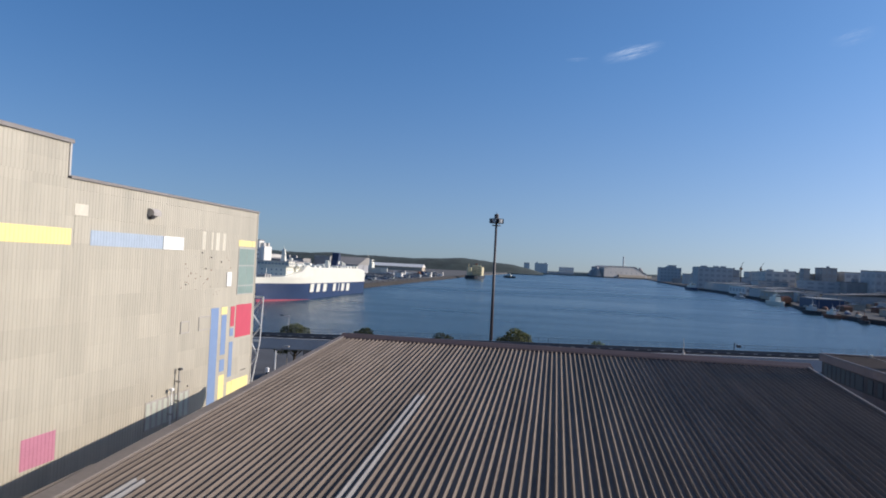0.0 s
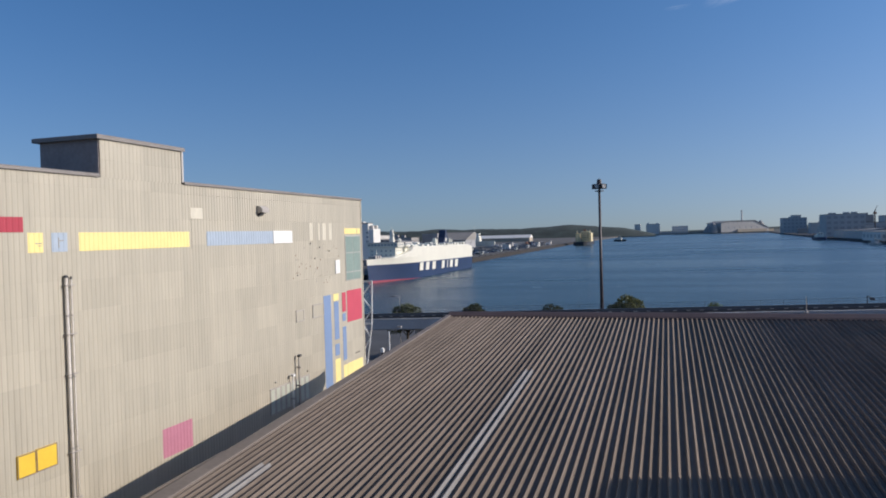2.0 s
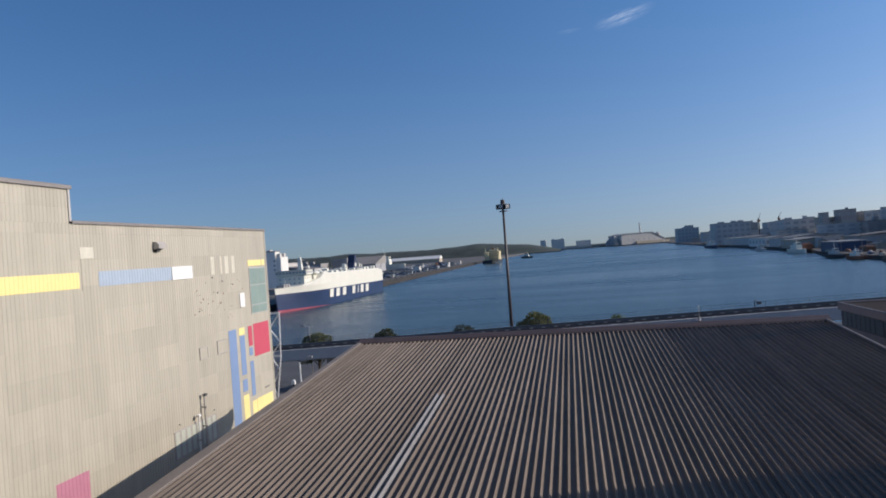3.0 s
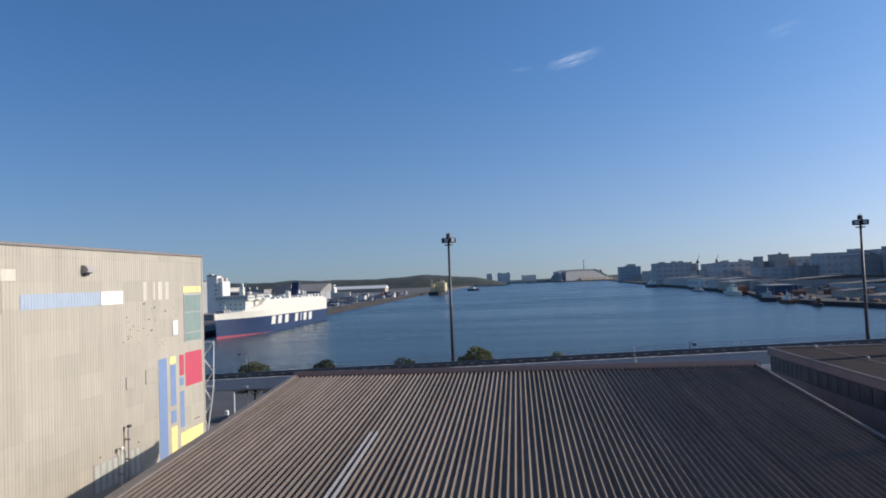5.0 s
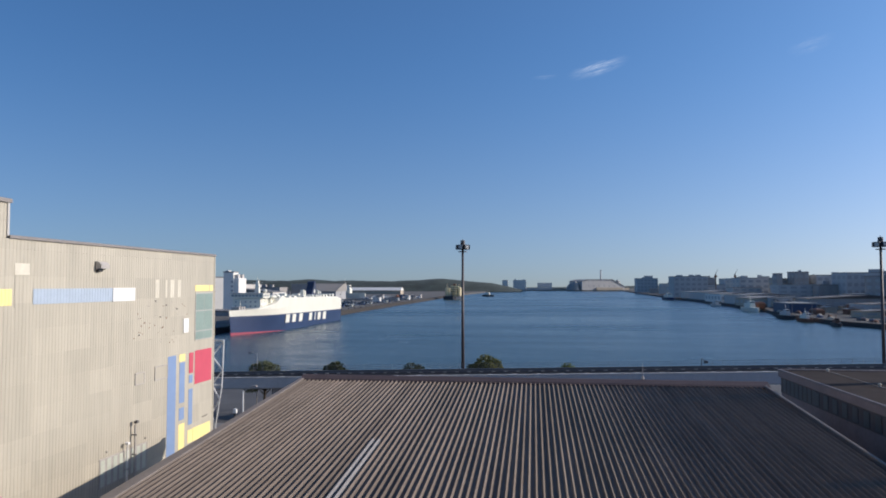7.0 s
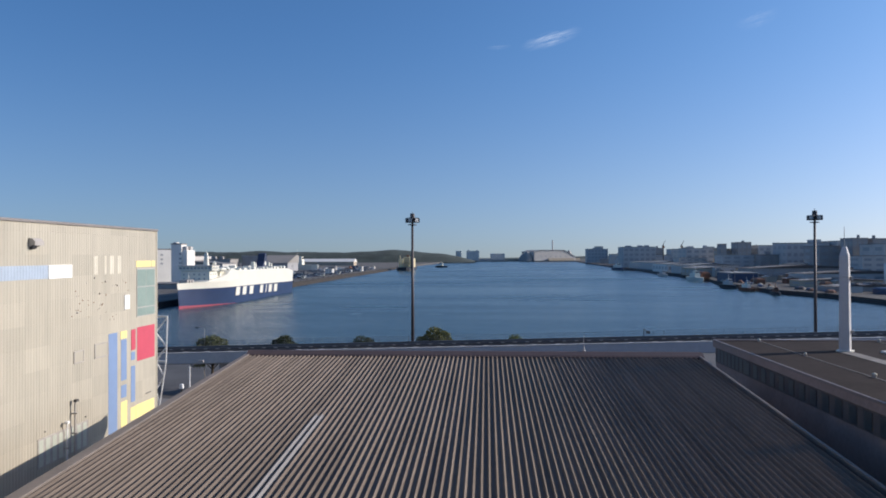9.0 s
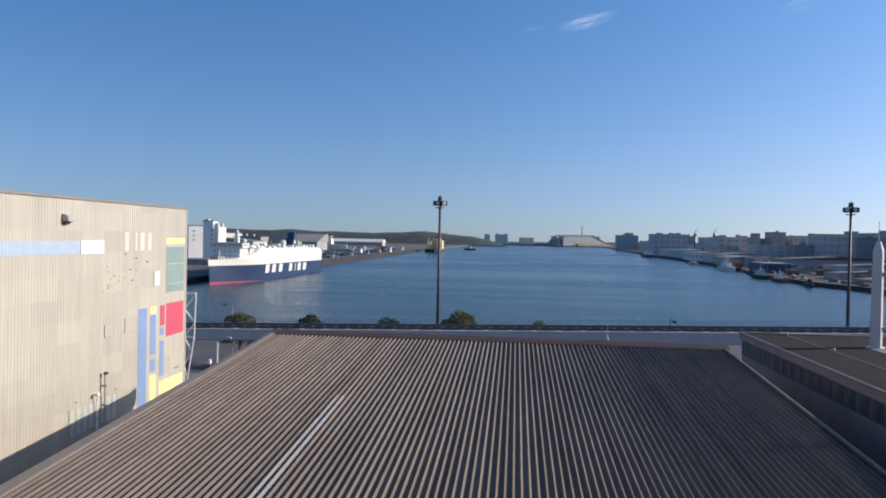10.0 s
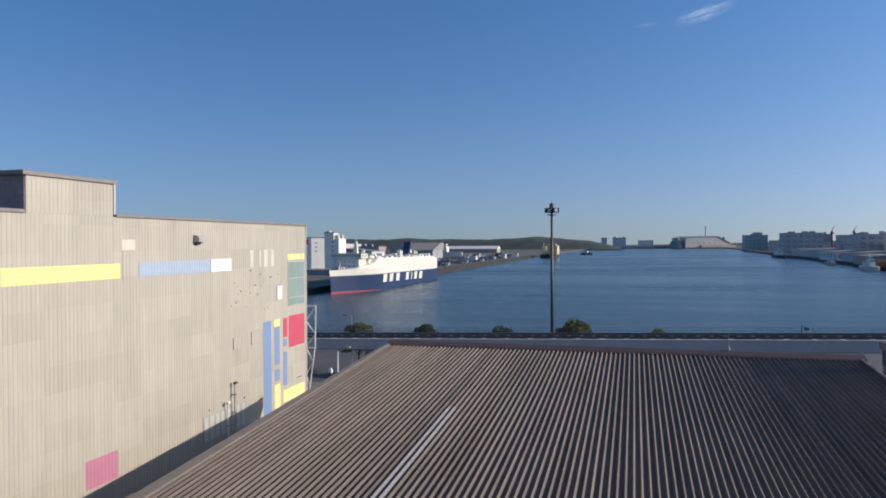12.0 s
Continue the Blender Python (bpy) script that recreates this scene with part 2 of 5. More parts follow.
FACADE_TAN = material("tan_facade", (0.46, 0.39, 0.30), 0.8, 0, 0.12, 9.0)
FACADE_DARK = material("dark_facade", (0.33, 0.315, 0.30), 0.8, 0, 0.15, 9.0)
ROOF_GREY = material("far_grey_roof", (0.20, 0.19, 0.18), 0.7, 0, 0.15, 12.0)
ROOF_PALE = material("far_pale_roof", (0.34, 0.325, 0.295), 0.7, 0, 0.1, 12.0)
BARK = material("bark", (0.09, 0.07, 0.05), 0.9, 0, 0.3, 0.3)
RED_DEEP = material("deep_red_paint", (0.42, 0.04, 0.07), 0.55, 0, 0.08, 1.0)
SHORE = material("far_shore_ground", (0.10, 0.10, 0.085), 0.9, 0, 0.25, 40.0)
VERGE = material("pale_verge_trim", (0.205, 0.172, 0.146), 0.6, 0, 0.18, 2.0)
RUBBLE = material("dark_quay_rubble", (0.04, 0.034, 0.028), 0.95, 0, 0.4, 3.0, 8, 0.2)
LEAVES_PALE = leaf_material("yellow_green_leaves", (0.13, 0.15, 0.03))
LEAVES_OLIVE = leaf_material("olive_leaves", (0.11, 0.118, 0.040))
LEAVES = leaf_material("pine_and_broad_leaves", (0.088, 0.098, 0.046))
RUBBER = material("rubber", (0.02, 0.02, 0.02), 0.9, 0, 0.2)
WATER = water_material()


# ---- mesh building ----
class Shape:
    """Points and faces gathered for one mesh."""

    def __init__(self):
        self.v, self.f = [], []

    def add(self, pts, faces):
        o = len(self.v)
        self.v += [tuple(p) for p in pts]
        self.f += [tuple(i + o for i in q) for q in faces]
        return self

    def box(self, x0, x1, y0, y1, z0, z1):
        p = [(x, y, z) for z in (z0, z1) for x, y in ((x0, y0), (x1, y0), (x1, y1), (x0, y1))]
        return self.add(p, [(3, 2, 1, 0), (4, 5, 6, 7), (0, 1, 5, 4), (1, 2, 6, 5), (2, 3, 7, 6), (3, 0, 4, 7)])

    def chamfer_box(self, x0, x1, y0, y1, z0, z1, c):
        """A box whose upper rim is bevelled by c."""
        p = [(x, y, z0) for x, y in ((x0, y0), (x1, y0), (x1, y1), (x0, y1))]
        p += [(x, y, z1 - c) for x, y in ((x0, y0), (x1, y0), (x1, y1), (x0, y1))]
        p += [(x, y, z1) for x, y in ((x0 + c, y0 + c), (x1 - c, y0 + c), (x1 - c, y1 - c), (x0 + c, y1 - c))]
        f = [(3, 2, 1, 0), (8, 9, 10, 11)]
        for i in range(4):
            j = (i + 1) % 4
            f += [(i, j, j + 4, i + 4), (i + 4, j + 4, j + 8, i + 8)]
        return self.add(p, f)

    def tube(self, a, b, r0, r1=None, n=8, caps=True):
        a, b = Vector(a), Vector(b)
        r1 = r0 if r1 is None else r1
        w = (b - a).normalized()
        u = w.orthogonal().normalized()
        s = w.cross(u)
        p = []
        for c, r in ((a, r0), (b, r1)):
            p += [c + (u * math.cos(2 * math.pi * i / n) + s * math.sin(2 * math.pi * i / n)) * r for i in range(n)]
        f = [(i, (i + 1) % n, n + (i + 1) % n, n + i) for i in range(n)]
        if caps:
            f += [tuple(reversed(range(n))), tuple(range(n, 2 * n))]
        return self.add(p, f)

    def prism(self, outline, axis, a, b):
        """A closed outline of pairs, pushed along an axis from a to b."""
        def at(q, h):
            return {"x": (h, q[0], q[1]), "y": (q[0], h, q[1]), "z": (q[0], q[1], h)}[axis]
        n = len(outline)
        p = [at(q, a) for q in outline] + [at(q, b) for q in outline]
        f = [(i, (i + 1) % n, n + (i + 1) % n, n + i) for i in range(n)] + [tuple(reversed(range(n))), tuple(range(n, 2 * n))]
        return self.add(p, f)

    def loft(self, rings, close=False, caps=False):
        n = len(rings[0])
        p = [q for r in rings for q in r]
        f = []
        for j in range(len(rings) - 1):
            for i in range(n if close else n - 1):
                k = (i + 1) % n
                f.append((j * n + i, j * n + k, (j + 1) * n + k, (j + 1) * n + i))
        if caps:
            f += [tuple(reversed(range(n))), tuple(range((len(rings) - 1) * n, len(rings) * n))]
        return self.add(p, f)

    def mesh(self, name, mat, smooth=False):
        me = bpy.data.meshes.new(name)
        me.from_pydata(self.v, [], self.f)
        bm = bmesh.new()
        bm.from_mesh(me)
        bmesh.ops.recalc_face_normals(bm, faces=bm.faces)
        bm.to_mesh(me)
        bm.free()
        me.materials.append(mat)
        if smooth:
            me.polygons.foreach_set("use_smooth", [True] * len(me.polygons))
        me.update()
        return me


def thing(name, label, category, base=(0, 0, 0), group="", kind=""):
    ob = new(name)
    ob.location = base
    ob.empty_display_size = 0.3
    return tagged(ob, label, category, group, kind)


def part(name, shape, mat, parent, label="", smooth=False, kind=""):
    """One mesh under a thing (in world metres) or under a part."""
    ob = new(name, shape.mesh(name, mat, smooth) if isinstance(shape, Shape) else shape)
    ob.parent = parent
    if parent.type == "EMPTY":
        ob.matrix_parent_inverse = Matrix.Translation(-parent.location)
    return tagged(ob, label, kind=kind)


def solid(name, shape, mat, label, category, kind="", group="", smooth=False):
    ob = new(name, shape.mesh(name, mat, smooth))
    return tagged(ob, label, category, group, kind)


def local_thing(name, label, category, group=""):
    return thing(name, label, category, (0, 0, 0), group)


def settle(ob, m):
    ob.matrix_basis = m
    return ob


# ---- sea and land ----
solid("water", Shape().add([(-4900, -600, 0), (4900, -600, 0), (4900, 4990, 0), (-4900, 4990, 0)], [(0, 1, 2, 3)]), WATER,
      "calm dark blue harbour water with pale ruffled streaks", "water", "structure")


EAST_QUAY = material("dark_quay_paving", (0.066, 0.061, 0.056), 0.9, 0, 0.35, 18.0, 12)


def land(name, outline, top, mat, label):
    s = Shape().prism(outline, "z", -2.0, top)
    return solid(name, s, mat, label, "ground", "structure")


land("ground", [(-900, -590), (900, -590), (900, 165), (200, 165), (-90, 165), (-90, 120), (-900, 120)], 3.0, ASPHALT, "dark asphalt apron of the near quay")
land("ground_west", [(-158, 230), (-158, 540), (-163, 860), (-165, 1180), (-172, 1400), (-150, 2300), (-4800, 2300), (-4800, 230)], 3.0, QUAY, "worn concrete quay with parking lots")
land("ground_east", [(210, 150), (195, 330), (192, 420), (180, 470), (188, 600), (210, 700), (240, 1370), (330, 2780), (4800, 2780), (4800, 150)], 2.6, EAST_QUAY, "dark worn quay of the far town side")
land("ground_north", [(-4800, 2300), (-150, 2300), (-120, 2850), (330, 2780), (4800, 2780), (4800, 4900), (-4800, 4900)], 3.0, SHORE, "flat grey-green far shore")
solid("grass_verge", Shape().prism([(-560, 640), (-270, 640), (-320, 800), (-560, 800)], "z", 2.5, 3.12), GRASS, "flat green grass verge behind the quay", "grass", "structure")
solid("pavement", Shape().prism([(-560, 452), (-222, 452), (-270, 636), (-560, 636)], "z", 2.5, 3.06), CONCRETE_PALE, "pale concrete pavement beside the moored ship", "pavement", "structure")
guard_wall = thing("guard_wall", "long low white wall behind the grass verge", "wall", (-440, 812, 3))
part("wall", Shape().box(-560, -326, 812, 813, 3, 6.4), FACADE_WHITE, guard_wall)
part("coping", Shape().chamfer_box(-560.2, -325.8, 811.8, 813.2, 6.4, 6.7, 0.08), FACADE_GREY, guard_wall)


# ---- wooded hills ----
def hills(name, knots, y0, y1, label, rise=1.0):
    """A wooded ridge; knots are (x, height)."""
    s = Shape()
    x_first, x_last = knots[0][0], knots[-1][0]
    n, rows = 150, []
    for j, (t, up) in enumerate(((0, 0), (0.12, 0.5), (0.3, 0.85), (0.5, 1.0), (1.0, 0.7))):
        ring = []
        for i in range(n + 1):
            x = x_first + (x_last - x_first) * i / n
            h = np.interp(x, [k[0] for k in knots], [k[1] for k in knots])
            w = noise.noise(Vector((x * 0.012, j * 1.7, 0.3))) * 0.10 + noise.noise(Vector((x * 0.06, j * 2.1, 4.0))) * 0.05
            ring.append((x, y0 + (y1 - y0) * t, 3.0 + (h - 3.0) * up * (1 + w) * rise - (0.8 if up == 0 else 0)))
        rows.append(ring)
    s.loft(rows)
    ob = solid(name, s, FOREST, label, "hill", "structure", smooth=True)
    return ob


hills("hill_west", [(-2600, 40), (-1700, 46), (-950, 40), (-780, 42), (-584, 37), (-370, 42), (-334, 46), (-225, 37), (-150, 30), (-95, 20), (-40, 6)], 2290, 2700, "low dark wooded ridge behind the harbour")
hills("hill_north", [(-400, 4), (300, 10), (900, 24), (1700, 34), (2600, 40), (4000, 38)], 4300, 4800, "faint far hills on the horizon")

# ---- wispy clouds ----
for cx, cz, w, h, tilt, thick in ((362, 1226, 390, 100, -16, 0.8), (1480, 1310, 300, 110, -20, 0.22), (70, 1185, 170, 34, -4, 0.22)):
    c = solid("cloud", Shape().add([(-w / 2, 0, -h / 2), (w / 2, 0, -h / 2), (w / 2, 0, h / 2), (-w / 2, 0, h / 2)], [(0, 1, 2, 3)]), cloud_material(thick),
              "thin white wisp of cloud in the blue sky", "cloud", "structure")
    c.matrix_basis = pose(cx, 4000, cz, 0, tilt, 0)
    c.visible_shadow = False


# ---- terminal building with the ribbed roof ----
SLOPE, ROOF_Y0, ROOF_Y1, ROOF_X0, ROOF_X1 = 0.07, 10.0, 66.2, -22.0, 18.4


def roof_z(y):
    return 15.94 + SLOPE * (y - 67.0)


terminal = thing("terminal_building", "low terminal hall with a long ribbed brown metal roof", "building", (-2, 40, 3), kind="structure")
part("wall", Shape().add([(x, y, z) for x, y in ((-21.6, 10.6), (18.0, 10.6), (18.0, 66.4), (-21.6, 66.4)) for z in (3.0, roof_z(y) - 0.25)],
     [(0, 2, 3, 1), (2, 4, 5, 3), (4, 6, 7, 5), (6, 0, 1, 7), (1, 3, 5, 7), (6, 4, 2, 0)]), WALL_BROWN, terminal, "brown-grey outer walls")
# one trough sheet of the folded roof, repeated side by side
PITCH = 0.385
prof = [(-0.026, 0.0), (0.132, 0.0), (0.206, 0.150), (0.213, 0.160), (0.229, 0.160), (0.237, 0.150), (0.338, 0.0), (0.359, 0.0)]


def sheet_mesh(y0, y1, lift=0.0, profile=prof, mat=ROOF, name="roof_sheet"):
    s = Shape()
    top = [[(x, y, roof_z(y) - 0.14 + z + lift) for x, z in profile] for y in (y0, y1)]
    s.loft(top)
    # far end closed, so that the sheet shows its thickness
    end = [(x, y1, roof_z(y1) - 0.20) for x, z in profile]
    s.loft([top[1], end])
    near = [(x, y0, roof_z(y0) - 0.20) for x, z in profile]
    s.loft([near, top[0]])
    return s.mesh(name, mat)


SHEET = sheet_mesh(ROOF_Y0, ROOF_Y1)
count = int((ROOF_X1 - ROOF_X0) / PITCH)
roof = thing("roof", "ribbed brown metal roof sloping gently to the near side", "roof", (-2, 40, 14), kind="structure")
for i in range(count):
    ob = part("roof_sheet", SHEET, ROOF, roof)
    ob.location = (ROOF_X0 + i * PITCH, 0, 0)
RIB = [(0.114, 0.012), (0.196, 0.162), (0.206, 0.174), (0.238, 0.174), (0.250, 0.162), (0.350, 0.015)]
for x_strip, y_near, y_far in ((ROOF_X0 + 27 * PITCH, ROOF_Y0, 47.6), (ROOF_X0 + 28 * PITCH, ROOF_Y0, 47.6), (ROOF_X0 + 4 * PITCH, ROOF_Y0, 30.0), (ROOF_X0 + 5 * PITCH, ROOF_Y0, 30.0)):
    ob = part("skylight_strip", sheet_mesh(y_near, y_far, 0.004, RIB, SKYLIGHT, "skylight_strip"), SKYLIGHT, roof, "whitish translucent roof strip")
    ob.location = (x_strip, 0, 0)
# flashing along the high far edge, and verge trims
zf = roof_z(66.2)
part("ridge_flashing", Shape().prism([(65.75, zf - 0.10), (65.95, zf + 0.06), (66.55, zf + 0.30), (66.70, zf + 0.33), (67.05, zf + 0.28), (67.05, zf - 0.75), (66.9, zf - 0.75)], "x", -22.3, 18.75), ROOF_TRIM, roof, "dark brown edge flashing")


def verge(name, near, far, y0, y1, h):
    """A flat trim along the slope; near and far are its two sides at either end."""
    s = Shape()
    rings = []
    for (x0, x1), y in ((near, y0), (far, y1)):
        z = roof_z(y)
        rings.append([(x0, y, z - 0.55), (x0, y, z + h), (x0 + 0.05, y, z + h + 0.04), (x1 - 0.05, y, z + h + 0.04), (x1, y, z + h), (x1, y, z - 0.55)])
    s.loft(rings, True, True)
    return part(name, s, VERGE, roof, "flat pale metal verge trim")


verge("verge_trim", (-23.05, -21.96), (-22.38, -21.96), 10, 66.95, 0.05)
verge("verge_trim", (18.30, 18.52), (18.30, 18.52), 10, 66.95, 0.05)
gutter = Shape()
gutter.loft([[(xa - 0.02, y, roof_z(y) - 0.5), (xb, y, roof_z(y) - 0.5), (xb, y, roof_z(y) + 0.02), (xb + 0.13, y, roof_z(y) + 0.02), (xb + 0.13, y, roof_z(y) - 0.40), (xa - 0.02, y, roof_z(y) - 0.40)]
             for xa, xb, y in ((-23.05, -24.30, 10), (-22.82, -22.98, 31))], True, True)
part("gutter", gutter, VERGE, roof, "pale metal gutter lip widening along the verge")
rod = thing("lightning_rod", "thin pale lightning rod on the roof edge", "rod", (8.4, 66.8, zf + 0.36))
part("foot", Shape().tube((8.4, 66.8, zf + 0.36), (8.4, 66.8, zf + 0.66), 0.16, 0.05, 8), STEEL, rod)
part("rod", Shape().tube((8.4, 66.8, zf + 0.6), (8.4, 66.8, zf + 1.75), 0.035, 0.02, 6), STEEL, rod)

# ---- warehouse with the painted panels ----
WX = -34.0
shed = thing("warehouse", "tall beige ribbed warehouse with coloured rectangles painted on its side", "building", (-52, 28, 3), kind="structure")
part("wall", Shape().box(-70, WX - 0.10, -20, 73.0, 3.0, 27.45), CLADDING_JOINT, shed, "core behind the cladding")
part("roof", Shape().box(-69.5, WX - 0.4, -19.5, 72.6, 27.45, 27.52), MEMBRANE, shed, "flat roof deck")
pent = part("penthouse", Shape().box(-38.4, WX - 0.10, 35.72, 43.15, 27.52, 29.70), DARK_PANEL, shed, "dark-sided roof house")
part("coping", Shape().chamfer_box(-38.75, WX + 0.12, 35.45, 43.40, 29.70, 29.97, 0.05), CAP, pent, "grey coping")
part("corner_trim", Shape().box(WX - 0.08, WX + 0.05, 43.10, 43.28, 27.60, 29.70), PALE_TRIM, pent)
part("coping", Shape().chamfer_box(WX - 0.45, WX + 0.10, -20.1, 35.6, 27.45, 27.66, 0.05), CAP, shed, "grey-brown coping")
part("coping", Shape().chamfer_box(WX - 0.45, WX + 0.10, 43.3, 73.12, 27.45, 27.66, 0.05), CAP, shed, "grey-brown coping")
part("coping", Shape().chamfer_box(-70.1, WX - 0.45, 72.7, 73.12, 27.45, 27.66, 0.05), CAP, shed, "grey-brown coping")
part("corner_trim", Shape().box(WX - 0.12, WX + 0.035, 72.86, 73.06, 3.0, 27.45), CLADDING, shed)


def ribbed(y0, y1, z0, z1, rib=1 / 3, depth=0.024, x=0.0):
    """A ribbed sheet in the plane x, facing +x."""
    s = Shape()
    n = max(1, round((y1 - y0) / rib))
    step = (y1 - y0) / n
    line = []
    for i in range(n):
        a = y0 + i * step
        line += [(x, a), (x, a + step * 0.16), (x + depth, a + step * 0.30), (x + depth, a + step * 0.90)]
    line.append((x, y1))
    s.loft([[(q[0], q[1], z0) for q in line], [(q[0], q[1], z1) for q in line]])
    # upper lip, so that the rows of sheets read as overlapping
    s.loft([[(q[0], q[1], z1) for q in line], [(x - 0.04, q[1], z1) for q in line]])
    s.loft([[(x - 0.04, q[1], z0) for q in line], [(q[0], q[1], z0) for q in line]])
    return s


ROWS = [3.0 + 0.05] + [25.05 - 1.75 * k for k in range(12, -1, -1)] + [26.80, 27.45]
panel_cache = {}


def panel_mesh(w, h):
    key = (round(w, 3), round(h, 3))
    if key not in panel_cache:
        panel_cache[key] = ribbed(0.002, w - 0.002, 0.003, h - 0.003).mesh("panel", CLADDING)
    return panel_cache[key]


for j in range(len(ROWS) - 1):
    for i in range(15):
        ob = part("panel", panel_mesh(3.0, ROWS[j + 1] - ROWS[j]), CLADDING, shed)
        ob.location = (WX - 0.034, 28.0 + i * 3.0 - 0.0, ROWS[j])
for z0, z1 in ((27.45, 28.50), (28.50, 29.70)):
    for i in range(2):
        ob = part("panel", panel_mesh(3.66, z1 - z0), CLADDING, shed)
        ob.location = (WX - 0.034, 35.78 + i * 3.66, z0)
rest = Shape()
for j in range(len(ROWS) - 1):
    q = ribbed(-20, 28, ROWS[j] + 0.004, ROWS[j + 1] - 0.004, x=WX - 0.034)
    rest.add(q.v, q.f)
part("cladding", rest, CLADDING, shed, "joined rest of the beige cladding", kind="stuff")


def painted(name, mat, y0, y1, z0, z1, label, flat=False, proud=0.03):
    if flat:
        s = Shape().box(WX - 0.02, WX + 0.03 + proud, y0, y1, z0, z1)
    else:
        s = ribbed(y0, y1, z0, z1, x=WX - 0.034 + proud)
    return part(name, s, mat, shed, label)


painted("painted_rectangle", RED_DEEP, 28.9, 30.32, 24.25, 25.03, "deep red rectangle")
painted("painted_rectangle", YELLOW, 30.55, 31.52, 23.17, 24.22, "yellow rectangle")
painted("painted_rectangle", BLUE, 32.06, 33.14, 23.17, 24.22, "faded blue rectangle")
painted("painted_rectangle", YELLOW, 33.94, 43.72, 23.17, 24.22, "long yellow rectangle")
painted("painted_rectangle", BLUE, 45.68, 54.74, 23.19, 24.23, "long faded blue rectangle")
painted("painted_rectangle", WHITE, 54.76, 57.92, 23.17, 24.24, "white rectangle", True)
painted("painted_rectangle", WHITE_WORN, 43.9, 45.3, 25.13, 25.89, "small cream rectangle", True, -0.015)
painted("painted_rectangle", PINK, 40.3, 43.36, 9.42, 11.32, "pink rectangle")
painted("painted_rectangle", YELLOW_DEEP, 29.38, 30.50, 11.72, 12.90, "deep yellow rectangle", True)
painted("painted_rectangle", YELLOW_DEEP, 30.53, 31.87, 11.74, 12.94, "deep yellow rectangle", True)
for y0, y1, z0, z1 in ((29.38, 30.50, 11.72, 12.90), (30.53, 31.87, 11.74, 12.94)):
    edge = Shape()
    for b in ((y0 + 0.01, y1 - 0.01, z0, z0 + 0.05), (y0 + 0.01, y1 - 0.01, z1 - 0.05, z1), (y0 + 0.01, y0 + 0.05, z0 + 0.05, z1 - 0.05), (y1 - 0.05, y1 - 0.01, z0 + 0.05, z1 - 0.05)):
        edge.box(WX + 0.058, WX + 0.072, *b)
    part("sign_edge", edge, EDGE, shed, "thin brown edging of the yellow panel")
for y0, y1 in ((61.24, 61.8), (62.97, 63.25), (63.8, 64.5), (65.2, 65.75)):
    painted("painted_strip", WHITE_WORN, y0, y1, 23.32, 24.95, "pale upright strip", proud=0.03)
painted("painted_rectangle", YELLOW, 68.69, 71.7, 23.87, 24.46, "yellow rectangle", True, -0.022)
painted("painted_rectangle", YELLOW, 71.85, 72.6, 23.87, 24.46, "yellow rectangle", True, -0.022)
painted("painted_rectangle", WHITE, 66.38, 67.34, 19.94, 21.29, "white rectangle", True)
painted("painted_rectangle", RED, 68.84, 72.5, 14.78, 18.03, "large red rectangle", True, -0.022)
painted("painted_rectangle", RED, 67.70, 68.55, 15.97, 17.92, "narrow red rectangle", True, -0.022)
painted("painted_rectangle", BLUE_DEEP, 67.68, 68.44, 15.02, 15.79, "small blue square", True, -0.022)
painted("painted_rectangle", BLUE_DEEP, 67.66, 68.47, 11.04, 14.46, "narrow blue rectangle", True, -0.022)
painted("painted_rectangle", BLUE_DEEP, 63.60, 65.15, 7.0, 17.95, "tall blue rectangle", True, -0.022)
painted("painted_rectangle", YELLOW, 65.74, 66.9, 17.27, 17.95, "small yellow rectangle", True, -0.022)
painted("painted_rectangle", BLUE_DEEP, 65.80, 66.84, 13.39, 17.17, "blue rectangle", True, -0.022)
painted("painted_rectangle", BLUE_DEEP, 65.80, 66.82, 11.79, 12.95, "small blue rectangle", True, -0.022)
painted("painted_rectangle", YELLOW, 65.78, 66.95, 9.0, 11.44, "yellow rectangle", True, -0.022)
painted("painted_rectangle", YELLOW, 67.60, 68.6, 9.3, 10.55, "yellow rectangle", True, -0.022)
painted("painted_rectangle", YELLOW, 68.65, 72.4, 9.3, 10.60, "long yellow rectangle", True, -0.022)
for y0, y1, z0, z1 in ((58.19, 59.63, 16.09, 17.12), (61.31, 63.55, 16.08, 17.33)):
    hatch = part("hatch", Shape().box(WX, WX + 0.035, y0 + 0.08, y1 - 0.08, z0 + 0.08, z1 - 0.08), CLADDING, shed, "closed beige wall hatch")
    fr = Shape()
    for b in ((y0, y1, z0, z0 + 0.09), (y0, y1, z1 - 0.09, z1), (y0, y0 + 0.09, z0 + 0.09, z1 - 0.09), (y1 - 0.09, y1, z0 + 0.09, z1 - 0.09)):
        fr.box(WX, WX + 0.06, *b)
    part("hatch_frame", fr, STEEL, hatch)
# tall teal window
win = part("window", Shape().box(WX - 0.03, WX + 0.03, 68.75, 72.55, 19.05, 23.72), PALE_TRIM, shed, "tall window with teal panes")
for z0, z1 in ((19.12, 19.88), (19.98, 21.88), (21.98, 23.62)):
    for y0, y1 in ((68.85, 70.62), (70.68, 72.45)):
        part("pane", Shape().box(WX, WX + 0.038, y0, y1, z0, z1), TEAL, win, "teal pane")
